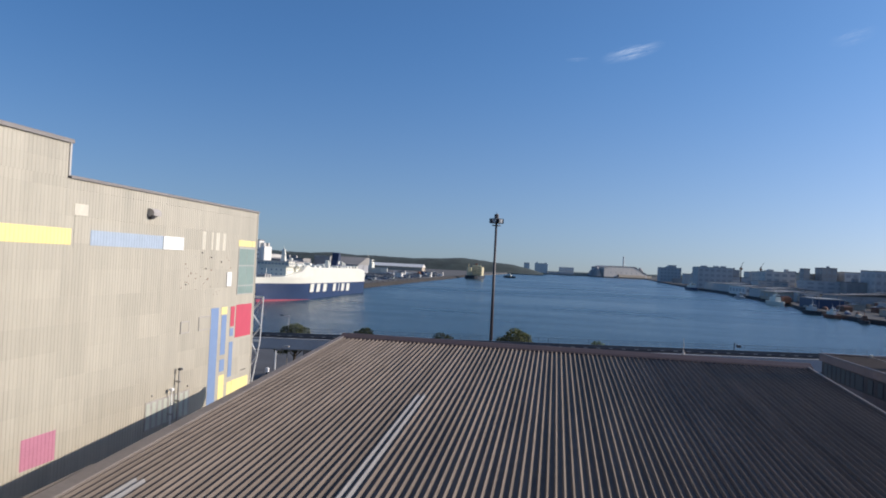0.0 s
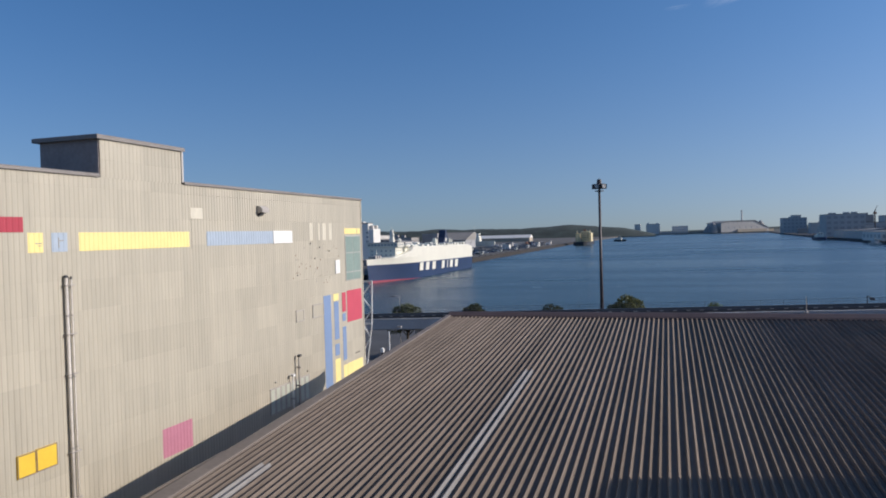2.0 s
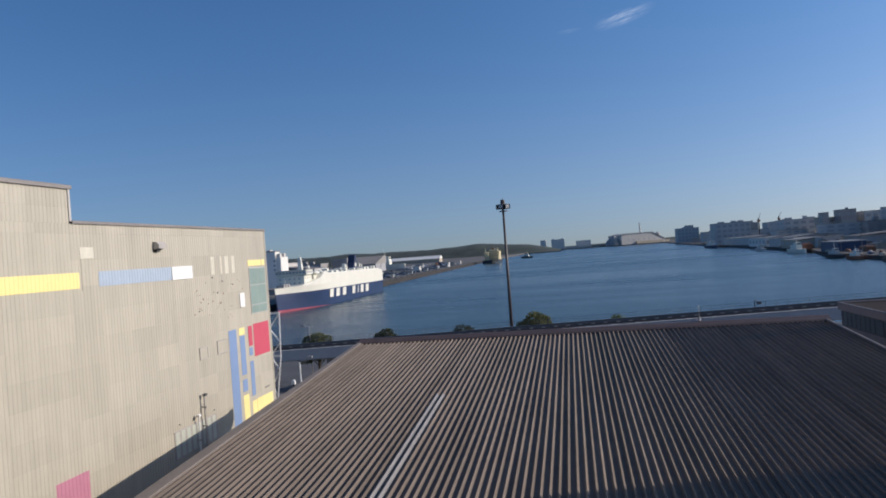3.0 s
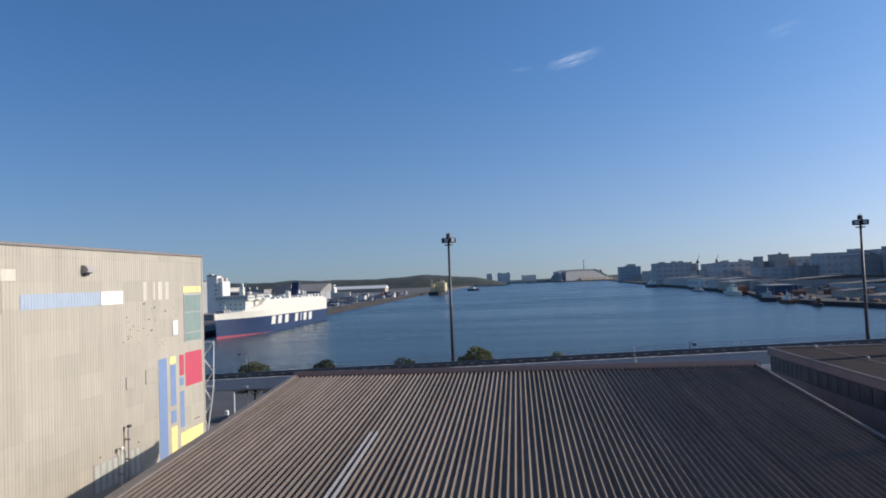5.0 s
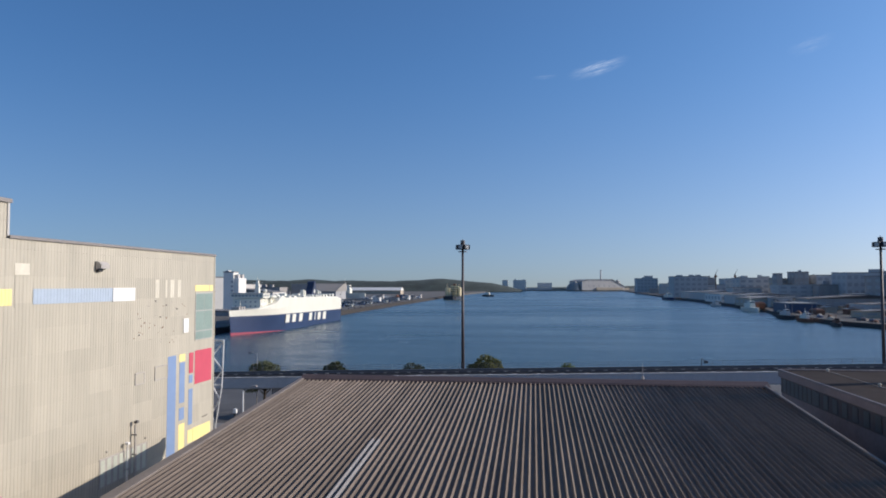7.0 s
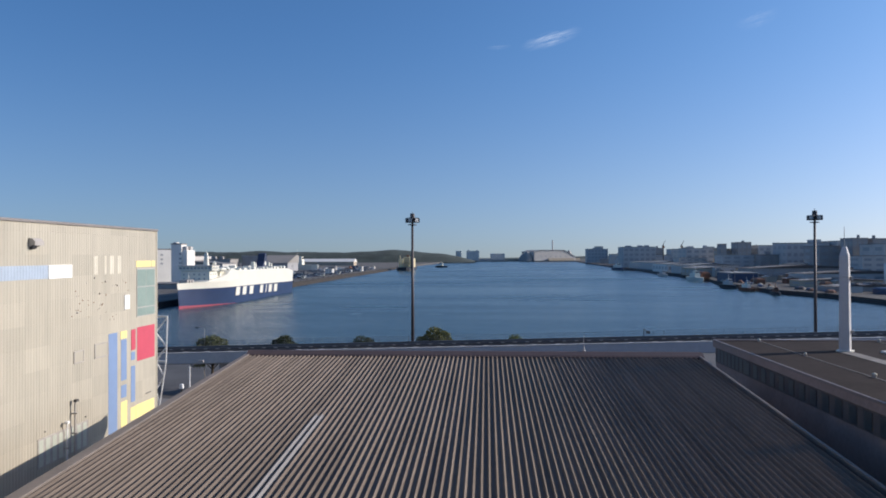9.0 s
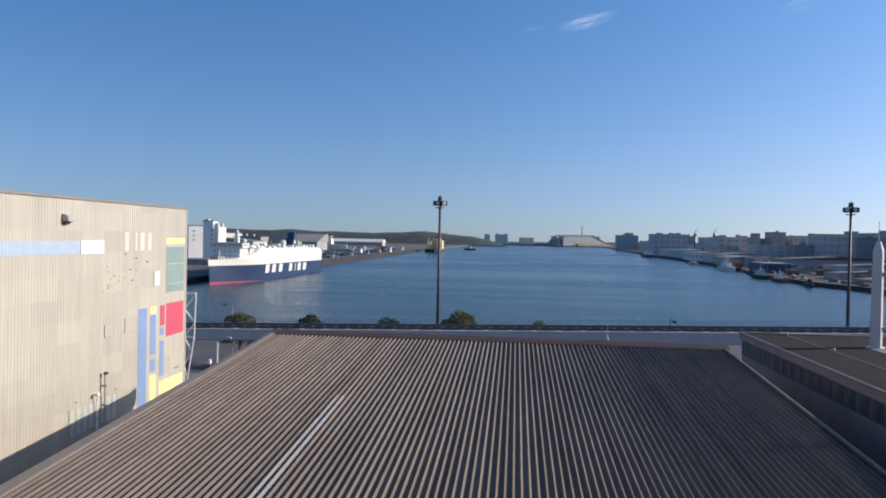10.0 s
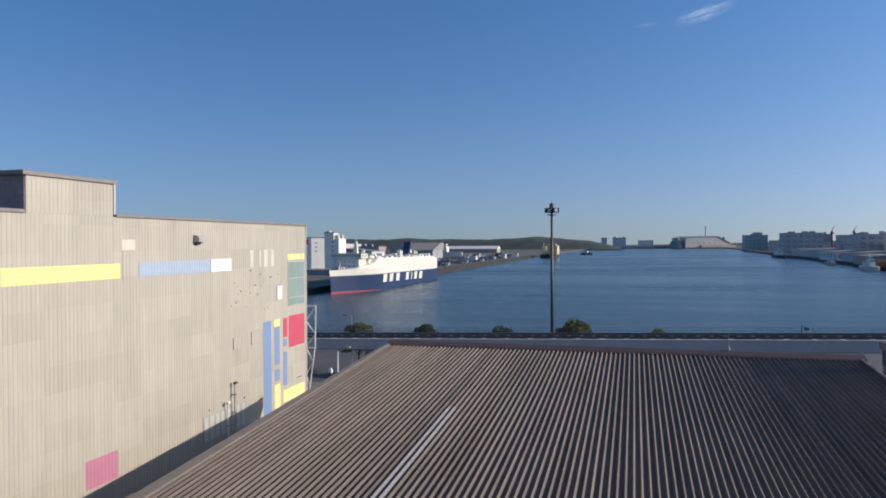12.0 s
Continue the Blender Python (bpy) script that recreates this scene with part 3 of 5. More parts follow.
# strip of small windows low on the wall
lowwin = part("window", Shape().box(WX - 0.03, WX + 0.03, 53.5, 60.3, 8.9, 11.12), STEEL, shed, "strip of pale narrow panes")
for i in range(8):
    y0 = 53.62 + i * 0.84
    part("pane", Shape().box(WX, WX + 0.045, y0, y0 + 0.55, 9.0, 11.0), PALE_GLASS, lowwin)
for y, z in ((54.3, 11.5), (59.9, 11.4), (61.2, 23.0), (63.0, 22.6), (65.0, 22.2), (62.0, 21.6), (58.6, 20.2), (70.6, 11.3), (71.1, 11.3), (71.5, 11.3)):
    part("bracket", Shape().chamfer_box(WX, WX + 0.12, y, y + 0.11, z, z + 0.11, 0.02), STEEL, shed)

rng = random.Random(19)
for k in range(44):
    y, z, r = 57.5 + 10.0 * rng.random(), 19.2 + 3.9 * rng.random(), 0.022 + 0.03 * rng.random()
    part("bolt", Shape().chamfer_box(WX - 0.01, WX + 0.02, y - r, y + r, z - r, z + r, 0.008), RUST if k % 3 else STEEL, shed)
part("conduit", Shape().box(WX, WX + 0.02, 43.93, 43.97, 23.0, 25.12), CLADDING_JOINT, shed)
for y, z, w, h in ((31.0, 23.62, 0.42, 0.05), (31.2, 23.5, 0.22, 0.04), (32.5, 23.4, 0.06, 0.55), (32.55, 23.75, 0.30, 0.06)):
    part("scrawl", Shape().box(WX, WX + 0.022, y, y + w, z, z + h), FACADE_DARK, shed)

# things fixed to the warehouse wall
hood = thing("vent_hood", "grey angled metal vent hood on the warehouse wall", "vent", (WX, 53, 26))
part("hood", Shape().prism([(WX + 0.02, 26.28), (WX + 0.30, 26.22), (WX + 0.50, 26.02), (WX + 0.50, 25.72), (WX + 0.28, 25.76), (WX + 0.02, 25.62)], "y", 52.4, 53.5), STEEL, hood)
part("throat", Shape().prism([(WX + 0.02, 25.62), (WX + 0.28, 25.76), (WX + 0.24, 25.50), (WX + 0.02, 25.45)], "y", 52.5, 53.0), STEEL_DARK, hood, "dark opening")

ducts = thing("pipe_riser", "pair of tall weathered steel flue pipes on the warehouse wall", "pipe", (WX, 33, 3))
for y, r, top in ((32.80, 0.100, 21.75), (33.15, 0.055, 21.65)):
    p = part("pipe", Shape().tube((WX + 0.13, y, 3.0), (WX + 0.13, y, top), r, r, 12), PIPE, ducts, "weathered steel pipe", True)
    part("cap", Shape().tube((WX + 0.13, y, top), (WX + 0.13, y, top + 0.14), r * 1.45, r * 0.7, 12), STEEL_DARK, p)
    for z in (5.4, 9.3, 12.3, 16.2, 19.6):
        part("collar", Shape().tube((WX + 0.13, y, z), (WX + 0.13, y, z + 0.1), r * 1.15, r * 1.15, 12), STEEL, p)
for z in (5.6, 9.5, 12.1, 16.4, 18.6, 21.3):
    part("clamp", Shape().box(WX, WX + 0.28, 32.62, 33.3, z, z + 0.05), STEEL, ducts)

arm = thing("wall_lamp", "steel mast with a lamp arm fixed to the warehouse wall", "lamp", (WX, 58, 9))
part("mast", Shape().tube((WX + 0.3, 57.9, 8.6), (WX + 0.3, 57.9, 13.2), 0.09, 0.07, 8), STEEL, arm)
part("arm", Shape().tube((WX + 0.45, 57.9, 13.15), (WX + 0.5, 57.98, 13.2), 0.05, 0.05, 6), STEEL, arm)
part("lamp_head", Shape().chamfer_box(WX + 0.22, WX + 0.50, 57.78, 58.12, 13.1, 13.3, 0.04), STEEL_DARK, arm)
part("brace", Shape().box(WX, WX + 0.5, 57.83, 57.97, 10.5, 10.62), STEEL, arm)
part("brace", Shape().box(WX, WX + 0.5, 57.83, 57.97, 12.1, 12.22), STEEL, arm)
arm2 = thing("wall_lamp", "short white wall lamp post on the warehouse wall", "lamp", (WX, 56.8, 9))
part("mast", Shape().tube((WX + 0.3, 56.8, 8.6), (WX + 0.3, 56.8, 11.7), 0.07, 0.06, 8), WHITE, arm2)
part("lamp_head", Shape().chamfer_box(WX + 0.2, WX + 0.5, 56.55, 56.9, 11.6, 11.8, 0.06), WHITE, arm2)
part("brace", Shape().box(WX, WX + 0.5, 56.74, 56.86, 9.6, 9.7), STEEL, arm2)

# white lattice frame at the far corner
lat = thing("lattice_frame", "white welded lattice frame standing at the warehouse corner", "frame", (-34.4, 75, 3))
A0, TOPZ = -35.05, 18.9


def rightx(z):
    return float(np.interp(z, (3.0, 9.4, 13.8, 18.6), (-35.0, -34.62, -33.95, -33.80)))


part("chord", Shape().tube((A0, 75, 3), (A0, 75, TOPZ), 0.08, 0.08, 6), WHITE, lat)
for za, zb in ((3.0, 9.4), (9.4, 13.8), (13.8, 18.6)):
    part("chord", Shape().tube((rightx(za), 75, za), (rightx(zb), 75, zb), 0.075, 0.075, 6), WHITE, lat)
for k, z in enumerate((18.55, 13.85)):
    part("crossbar", Shape().box(A0, rightx(z), 74.9, 75.1, z - 0.1, z + 0.1), WHITE, lat)
zs = [18.5, 16.9, 15.4, 13.9, 12.3, 10.8, 9.4, 8.2, 7.0]
for k in range(len(zs) - 1):
    a, b = (rightx(zs[k]), A0) if k % 2 == 0 else (A0, rightx(zs[k]))
    c = A0 if k % 2 == 0 else rightx(zs[k + 1])
    part("diagonal", Shape().tube((a, 75, zs[k]), (c, 75, zs[k + 1]), 0.075, 0.075, 6), WHITE, lat)
for z in (18.2, 13.9, 9.0):
    part("wall_bracket", Shape().box(-35.1, -34.95, 73.05, 75.05, z, z + 0.1), WHITE, lat)

# ---- unseen building behind the view, added to block blue sky and bounce warm light ----
own = thing("office_building", "plain tall beige building behind the view, unseen, added to warm the fill light", "building", (-4, -15, 3), kind="structure")
part("wall", Shape().box(-30, 21, -34, -0.6, 3.0, 42.0), CLADDING, own, "plain beige outer walls")
part("parapet", Shape().chamfer_box(-30.2, 21.2, -34.2, -0.4, 42.0, 42.7, 0.1), CAP, own)

# ---- flat-roofed hall on the other side ----
HX, HY, HZ = 22.27, 74.76, 16.29          # west face, far edge and top of its roof
hall = thing("hall_building", "flat-roofed hall with a band of dark windows under its eave", "building", (42, 35, 3), kind="structure")
part("wall", Shape().box(HX + 0.15, 80, -12, HY - 0.3, 3.0, HZ - 0.62), WALL_BROWN, hall, "plain brown-grey wall")
part("roof", Shape().chamfer_box(HX, 80.2, -12.2, HY, HZ - 0.62, HZ, 0.04), MEMBRANE, hall, "dark flat membrane roof")
part("edge_trim", Shape().chamfer_box(HX - 0.07, HX + 0.14, -12, HY + 0.02, HZ - 0.05, HZ + 0.12, 0.03), EDGE, hall, "brown metal edge trim")
part("fascia", Shape().box(HX - 0.04, HX - 0.003, -12, HY - 0.02, HZ - 0.60, HZ - 0.06), WALL_BROWN, hall, "brown-grey fascia board")
part("edge_trim", Shape().chamfer_box(HX + 0.16, 80.2, HY - 0.35, HY + 0.06, HZ - 0.2, HZ + 0.12, 0.03), EDGE, hall, "brown metal edge trim")
part("window_band", Shape().box(HX + 0.11, HX + 0.16, -12, HY - 0.32, 14.24, 15.60), WALL_DARK, hall, "dark band round the windows")
for i in range(8):
    y = HY - 1.0 - 1.02 * i
    part("glazing", Shape().box(HX + 0.085, HX + 0.12, y - 0.78, y, 14.36, 15.56), TEAL_DARK, hall, "dim teal glazing")
for i in range(4, 26):
    y = HY - 0.65 - 1.80 * (i + 1)
    w = part("window", Shape().box(HX + 0.09, HX + 0.17, y, y + 1.0, 14.34, 15.52), STEEL_DARK, hall, "dark window")
    part("pane", Shape().box(HX + 0.075, HX + 0.10, y + 0.07, y + 0.93, 14.41, 15.45), TEAL_DARK, w)
part("roof_strip", Shape().box(30.4, 31.6, 42.0, 66.4, HZ, HZ + 0.04), ROOF_STRIP, hall, "worn pale walking strip")
part("roof_hatch", Shape().chamfer_box(33.9, 38.1, 63.6, 66.2, HZ, HZ + 0.18, 0.05), FACADE_WHITE, hall, "white flat roof hatch")
part("cable", Shape().box(26.44, 26.54, 31.0, HY - 0.7, HZ, HZ + 0.04), ROOF_STRIP, hall, "pale conduit line")
part("cable", Shape().box(37.6, 37.7, 54.0, HY - 0.7, HZ, HZ + 0.04), ROOF_STRIP, hall, "pale conduit line")
# unseen tower and slab, added and shaped to cast shade on the ribbed roof
tower = part("stair_tower", Shape().box(26.5, 46, 8.0, 29.0, HZ, 25.7), CONCRETE, hall, "plain unseen tower, added to shade the ribbed roof")
part("tower_roof", Shape().prism([(23.2, 6.0), (48.0, 6.0), (48.0, 44.4), (23.2, 39.7)], "z", 25.7, 26.35), CONCRETE, tower, "wide unseen slab, shaped to cast the ribbed roof's shadow edge")
for x, y, r in ((26.5, 63.8, 0.15), (26.5, 53.0, 0.18), (26.35, 73.7, 0.17), (37.65, 73.6, 0.18)):
    v = thing("roof_vent", "small pale domed roof vent on the flat roof", "vent", (x, y, HZ), "roof vents")
    part("collar", Shape().tube((x, y, HZ), (x, y, HZ + r), r * 0.7, r * 0.7, 10), STEEL, v)
    rings = [[(x + r * math.cos(a) * math.cos(b), y + r * math.sin(a) * math.cos(b), HZ + r + r * math.sin(b)) for a in [i * math.pi / 5 for i in range(10)]] for b in (0, 0.5, 1.0, 1.5)]
    part("dome", Shape().loft(rings, True, True), WHITE_WORN, v, "", True)


def square(x, y, half, turn):
    return [(x + half * 1.414 * math.cos(radians(turn + 45 + 90 * i)), y + half * 1.414 * math.sin(radians(turn + 45 + 90 * i))) for i in range(4)]


MX, MY, TURN = 31.30, 67.0, -36.0
mast = thing("mast", "square white tapered mast on the flat roof", "mast", (MX, MY, HZ), "roof masts")
part("base_plate", Shape().prism(square(MX, MY, 0.62, TURN), "z", HZ, HZ + 0.10), SHIP_WHITE, mast)
column = Shape().loft([[(x, y, z) for x, y in square(MX, MY, w, TURN)] for z, w in ((HZ + 0.08, 0.425), (24.75, 0.355))], True, True)
part("column", column, MAST_PAINT, mast, "white tapered column")
peak = [(x, y, 24.75) for x, y in square(MX, MY, 0.355, TURN)] + [(x, y, 25.55) for x, y in square(MX, MY, 0.15, TURN)]
part("peaked_cap", Shape().add(peak, [(0, 1, 5, 4), (1, 2, 6, 5), (2, 3, 7, 6), (3, 0, 4, 7), (4, 5, 6, 7), (3, 2, 1, 0)]), MAST_PAINT, mast, "white peaked cap")
part("band", Shape().loft([[(x, y, z) for x, y in square(MX, MY, 0.40, TURN)] for z in (22.80, 22.90)], True, True), PALE_TRIM, mast)
part("lamp", Shape().chamfer_box(MX + 0.44, MX + 0.62, MY - 0.30, MY, 22.55, 22.9, 0.04), STEEL, mast)
part("lamp", Shape().chamfer_box(MX + 0.50, MX + 0.68, MY - 0.30, MY, 17.9, 18.15, 0.04), STEEL, mast)
part("aerial", Shape().tube((MX, MY, 25.5), (MX, MY, 27.3), 0.04, 0.02, 6), STEEL, mast)
copy_thing(mast, pose(38.2, 48.9, HZ))

# ---- ramp bridge along the quay ----
ramp = thing("ramp_bridge", "long concrete approach ramp with a dark guard rail", "bridge", (0, 108, 3), kind="structure")


def ramp_z(x):
    return 11.62 + 0.0262 * x


def slant(x0, x1, y0, y1, lo, hi):
    s = Shape()
    s.loft([[(x, y0, ramp_z(x) + lo), (x, y1, ramp_z(x) + lo), (x, y1, ramp_z(x) + hi), (x, y0, ramp_z(x) + hi)] for x in (x0, x1)], True, True)
    return s


part("deck", slant(-150, 170, 106.4, 112.5, -1.7, -1.1), CONCRETE, ramp, "concrete deck")
part("parapet", slant(-150, 170, 106.2, 106.6, -1.55, 0.0), CONCRETE_PALE, ramp, "pale concrete parapet")
part("coping", slant(-150, 170, 106.15, 106.68, 0.0, 0.06), PALE_TRIM, ramp)
part("parapet", slant(-150, 170, 112.3, 112.7, -1.55, 0.20), GUARD, ramp, "dark grey far guard wall")
part("coping", slant(-150, 170, 112.25, 112.75, 0.20, 0.26), STEEL_DARK, ramp)
for h in (0.60, 0.98):
    part("rail", slant(-150, 170, 112.47, 112.51, h, h + 0.035), GUARD, ramp)
for i in range(110):
    x = -80 + i * 1.5
    part("rail_post", Shape().box(x, x + 0.05, 112.46, 112.52, ramp_z(x) + 0.26, ramp_z(x) + 1.06), GUARD, ramp)
part("crash_barrier", slant(-150, 170, 111.70, 111.80, -0.34, -0.06), STEEL_DARK, ramp, "dark steel crash barrier")
# paler plates put in for the sunlit dashes along the guard rail
for i in range(86):
    x = -80 + i * 1.86
    part("delineator", Shape().chamfer_box(x, x + 0.55, 111.62, 111.72, ramp_z(x) - 0.16, ramp_z(x) - 0.05, 0.02), FACADE_DARK, ramp, "small grey plate standing for a sunlit stretch of guard rail")
for i in range(50):
    x = -80 + i * 3.6
    part("marker", Shape().chamfer_box(x, x + 0.75, 110.4, 110.7, ramp_z(x) - 1.1, ramp_z(x) - 0.36, 0.05), FACADE_GREY, ramp, "low pale concrete block")
for i in range(16):
    x = -140 + i * 20
    part("pier", Shape().chamfer_box(x - 0.6, x + 0.6, 107.5, 111.5, 3.0, ramp_z(x) - 1.65, 0.0), CONCRETE, ramp, "concrete pier")

# ---- high lamp masts ----
def lamp_mast(h):
    o = local_thing("lamp_mast", "tall brown steel lamp mast with a ring of floodlights", "lamp mast", "quay lamp masts")
    part("foot", Shape().chamfer_box(-0.7, 0.7, -0.7, 0.7, 0, 0.5, 0.08), CONCRETE, o)
    part("shaft", Shape().tube((0, 0, 0.4), (0, 0, h - 1.6), 0.34, 0.20, 12), STEEL_BROWN, o, "tapered brown shaft", True)
    part("platform", Shape().tube((0, 0, h - 2.15), (0, 0, h - 2.0), 0.8, 0.8, 12), STEEL_BROWN, o)
    part("hub", Shape().tube((0, 0, h - 1.6), (0, 0, h), 0.48, 0.40, 10), STEEL_BROWN, o, "round head")
    part("tip", Shape().tube((0, 0, h), (0, 0, h + 0.35), 0.06, 0.03, 6), STEEL_BROWN, o)
    for k in range(6):
        a = k * math.pi / 3
        c, s_ = math.cos(a), math.sin(a)
        part("arm", Shape().tube((0.3 * c, 0.3 * s_, h - 1.25), (0.8 * c, 0.8 * s_, h - 1.25), 0.06, 0.06, 6), STEEL_BROWN, o)
        q = Shape().chamfer_box(-0.34, 0.34, -0.42, 0.42, -0.42, 0.42, 0.06)
        q.v = [(0.92 * c + x * c - y * s_, 0.92 * s_ + x * s_ + y * c, h - 1.25 + z) for x, y, z in q.v]
        f = part("floodlight", q, STEEL_DARK, o, "boxy floodlight")
        g = Shape().box(0.34, 0.37, -0.34, 0.34, -0.30, 0.26)
        g.v = [(0.92 * c + x * c - y * s_, 0.92 * s_ + x * s_ + y * c, h - 1.25 + z) for x, y, z in g.v]
        part("lens", g, LAMP_GLASS, f)
    return o


lm = settle(lamp_mast(29.6), pose(-13.9, 132.5, 3, 0, 0, 15))
copy_thing(lm, pose(57.8, 132.5, 3, 0, 0, 40))


# ---- trees by the quay ----
def tree(seed, h, w, leaves=None, label="broad round-topped green tree beside the ramp"):
    rng = random.Random(seed)
    o = local_thing("tree", label, "tree", "quay trees")
    t = Shape()
    t.tube((0, 0, -0.1), (0.1, 0.05, h * 0.45), 0.28, 0.18, 8)
    centres = []
    for k in range(13):
        a = k * 2.4 + 0.6 * rng.random()
        r = w * (0.10 + 0.27 * math.sqrt((k + 0.5) / 13))
        q = w * (0.13 + 0.06 * rng.random())
        top = h * (1.0 - 0.34 * (r / (0.42 * w)) ** 2) - 0.06 * h * rng.random()
        e = Vector((r * math.cos(a), r * math.sin(a), top - q * 0.9))
        t.tube((0.1, 0.05, h * (0.30 + 0.12 * rng.random())), e, 0.10, 0.03, 5)
        centres.append((e, q))
    centres.append((Vector((0, 0, h - w * 0.16)), w * 0.17))
    centres.append((Vector((0.1 * w, -0.1 * w, h * 0.62)), w * 0.24))
    part("trunk", t, BARK, o, "brown trunk with limbs")
    s = Shape()
    for c, r in centres:
        for _ in range(430):
            d = Vector((rng.gauss(0, 1), rng.gauss(0, 1), rng.gauss(0, 1))).normalized()
            p = c + Vector((d.x, d.y, d.z * 0.8)) * r * (0.65 + 0.42 * rng.random())
            u = Vector((rng.gauss(0, 1), rng.gauss(0, 1), rng.gauss(0, 1))).normalized()
            v = u.orthogonal().normalized()
            q = 0.13 + 0.10 * rng.random()
            s.add([p - u * q, p + v * q * 0.6, p + u * q, p - v * q * 0.6], [(0, 1, 2, 3)])
    part("crown", s, leaves or LEAVES, o, "leafy crown with gaps")
    return o


ta = settle(tree(3, 8.9, 8.2), pose(-46.2, 119, 3, 0, 0, 20))
copy_thing(ta, pose(-33.9, 119, 3, 0, 0, 140))
tb = settle(tree(8, 10.3, 7.8, LEAVES_OLIVE), pose(-8.9, 119.5, 3, 0, 0, 0))
copy_thing(ta, pose(-21.0, 119, 3, 0, 0, 250))
tc = settle(tree(12, 9.05, 8.0, LEAVES_PALE, "yellow-green tree whose top shows over the ramp"), pose(4.3, 119.5, 3, 0, 0, 60))


# ---- small posts beside the ramp ----
def street_lamp(x, y, z0, z1, reach, label):
    o = thing("street_lamp", label, "lamp", (x, y, z0))
    part("post", Shape().tube((x, y, z0), (x, y, z1), 0.08, 0.05, 8), STEEL, o)
    part("arm", Shape().tube((x, y, z1 - 0.05), (x + reach, y, z1 + 0.12), 0.045, 0.04, 6), STEEL, o)
    part("lamp_head", Shape().chamfer_box(x + reach - 0.35, x + reach + 0.35, y - 0.16, y + 0.16, z1 + 0.02, z1 + 0.2, 0.05), STEEL_DARK, o)
    return o


street_lamp(-47.1, 118, 3.0, 12.95, -1.2, "thin grey street lamp rising behind the ramp")
ramp_lamp = thing("street_lamp", "short dark lamp post on the ramp's guard wall", "lamp", (23.5, 112.4, ramp_z(23.5)))
part("post", Shape().tube((23.5, 112.4, ramp_z(23.5) + 0.2), (23.5, 112.4, ramp_z(23.5) + 1.35), 0.07, 0.06, 8), STEEL_DARK, ramp_lamp)
part("arm", Shape().tube((23.5, 112.4, ramp_z(23.5) + 1.3), (24.0, 112.4, ramp_z(23.5) + 1.05), 0.05, 0.05, 6), STEEL_DARK, ramp_lamp)
part("lamp_head", Shape().chamfer_box(23.85, 24.4, 112.2, 112.6, ramp_z(23.5) + 0.7, ramp_z(23.5) + 1.08, 0.1), STEEL_DARK, ramp_lamp)
post = thing("white_post", "plain white post on the quay yard", "post", (-42, 100, 3))
part("post", Shape().tube((-42, 100, 3), (-42, 100, 9.5), 0.13, 0.11, 8), WHITE, post)
part("arm", Shape().tube((-42, 100, 9.4), (-40.5, 100, 10.15), 0.05, 0.05, 6), STEEL, post)
part("lamp_head", Shape().chamfer_box(-40.7, -40.0, 99.85, 100.15, 10.05, 10.3, 0.05), STEEL, post, "pale lamp head")
part("foot", Shape().chamfer_box(-42.3, -41.7, 99.7, 100.3, 3, 3.3, 0.05), CONCRETE, post)
dish = thing("signal_box", "white hooded signal on a dark stand in the yard", "signal", (-42.7, 99, 3))
part("stand", Shape().tube((-42.7, 99, 3), (-42.7, 99, 6.6), 0.25, 0.2, 8), STEEL_DARK, dish)
part("hood", Shape().chamfer_box(-42.95, -42.5, 98.8, 99.25, 6.5, 7.15, 0.15), WHITE, dish)
yard = thing("yard_shed", "low dark shed in the yard behind the warehouse", "shed", (-42, 92, 3))
part("body", Shape().box(-45, -37, 88, 95, 3, 5.6), FACADE_DARK, yard)
part("roof", Shape().chamfer_box(-45.3, -36.7, 87.7, 95.3, 5.6, 5.85, 0.05), ROOF_GREY, yard)


# ---- moored car carrier ----
FUNNEL = material("dark_navy_funnel_paint", (0.035, 0.045, 0.085), 0.5, 0, 0.15, 4.0)
SX, HALF = -145.5, 11.6
ship = thing("cargo_ship", "navy and white car carrier moored at the quay", "ship", (SX, 410, 0))
STATIONS = [0.0, 0.002, 0.005, 0.010, 0.018, 0.030, 0.045, 0.07, 0.10, 0.14, 0.19, 0.25, 0.32, 0.42, 0.60, 0.80, 0.90, 0.96, 1.0]
HULL_Y0, HULL_Y1 = 330.0, 491.5


def breadth(t, z):
    """Half breadth at t along the ship: a rounded bow that flares upwards."""
    k = min(1.0, max(0.0, z / 12.5))
    full = math.sin(min(1.0, t / 0.24) * math.pi / 2) ** 1.12
    low = math.sin(min(1.0, t / 0.33) * math.pi / 2) ** 1.2
    b = low + (full - low) * k ** 1.2
    stern = 1.0 if t < 0.9 else 1.0 - 0.10 * (t - 0.9) / 0.1 * (1 - k * 0.5)
    return HALF * b * stern


def hull_band(levels):
    """A strip of both hull sides; levels give the height at each share of the length."""
    s = Shape()
    for side in (1, -1):
        rings = []
        for level in levels:
            ring = []
            for tt in STATIONS:
                z = level(tt)
                lead = 0.014 * (1 - min(1.0, max(0.0, z / 12.0))) ** 0.8
                u = lead + (1 - lead) * tt
                ring.append((SX + side * max(0.02, breadth(tt, z)), HULL_Y0 + (HULL_Y1 - HULL_Y0) * u, z))
            rings.append(ring)
        s.loft(rings)
        z0, z1 = levels[0](1.0), levels[-1](1.0)
        s.add([(SX, HULL_Y1, z0), (SX + side * breadth(1, z0), HULL_Y1, z0), (SX + side * breadth(1, z1), HULL_Y1, z1), (SX, HULL_Y1, z1)], [(0, 1, 2, 3)])
    return s


def even(z):
    return lambda t: z


def red_top(t):
    return max(-0.4, 1.3 - 4.4 * t)


def mid(share):
    return lambda t: red_top(t) + (9.15 - 1.4 * t - red_top(t)) * share


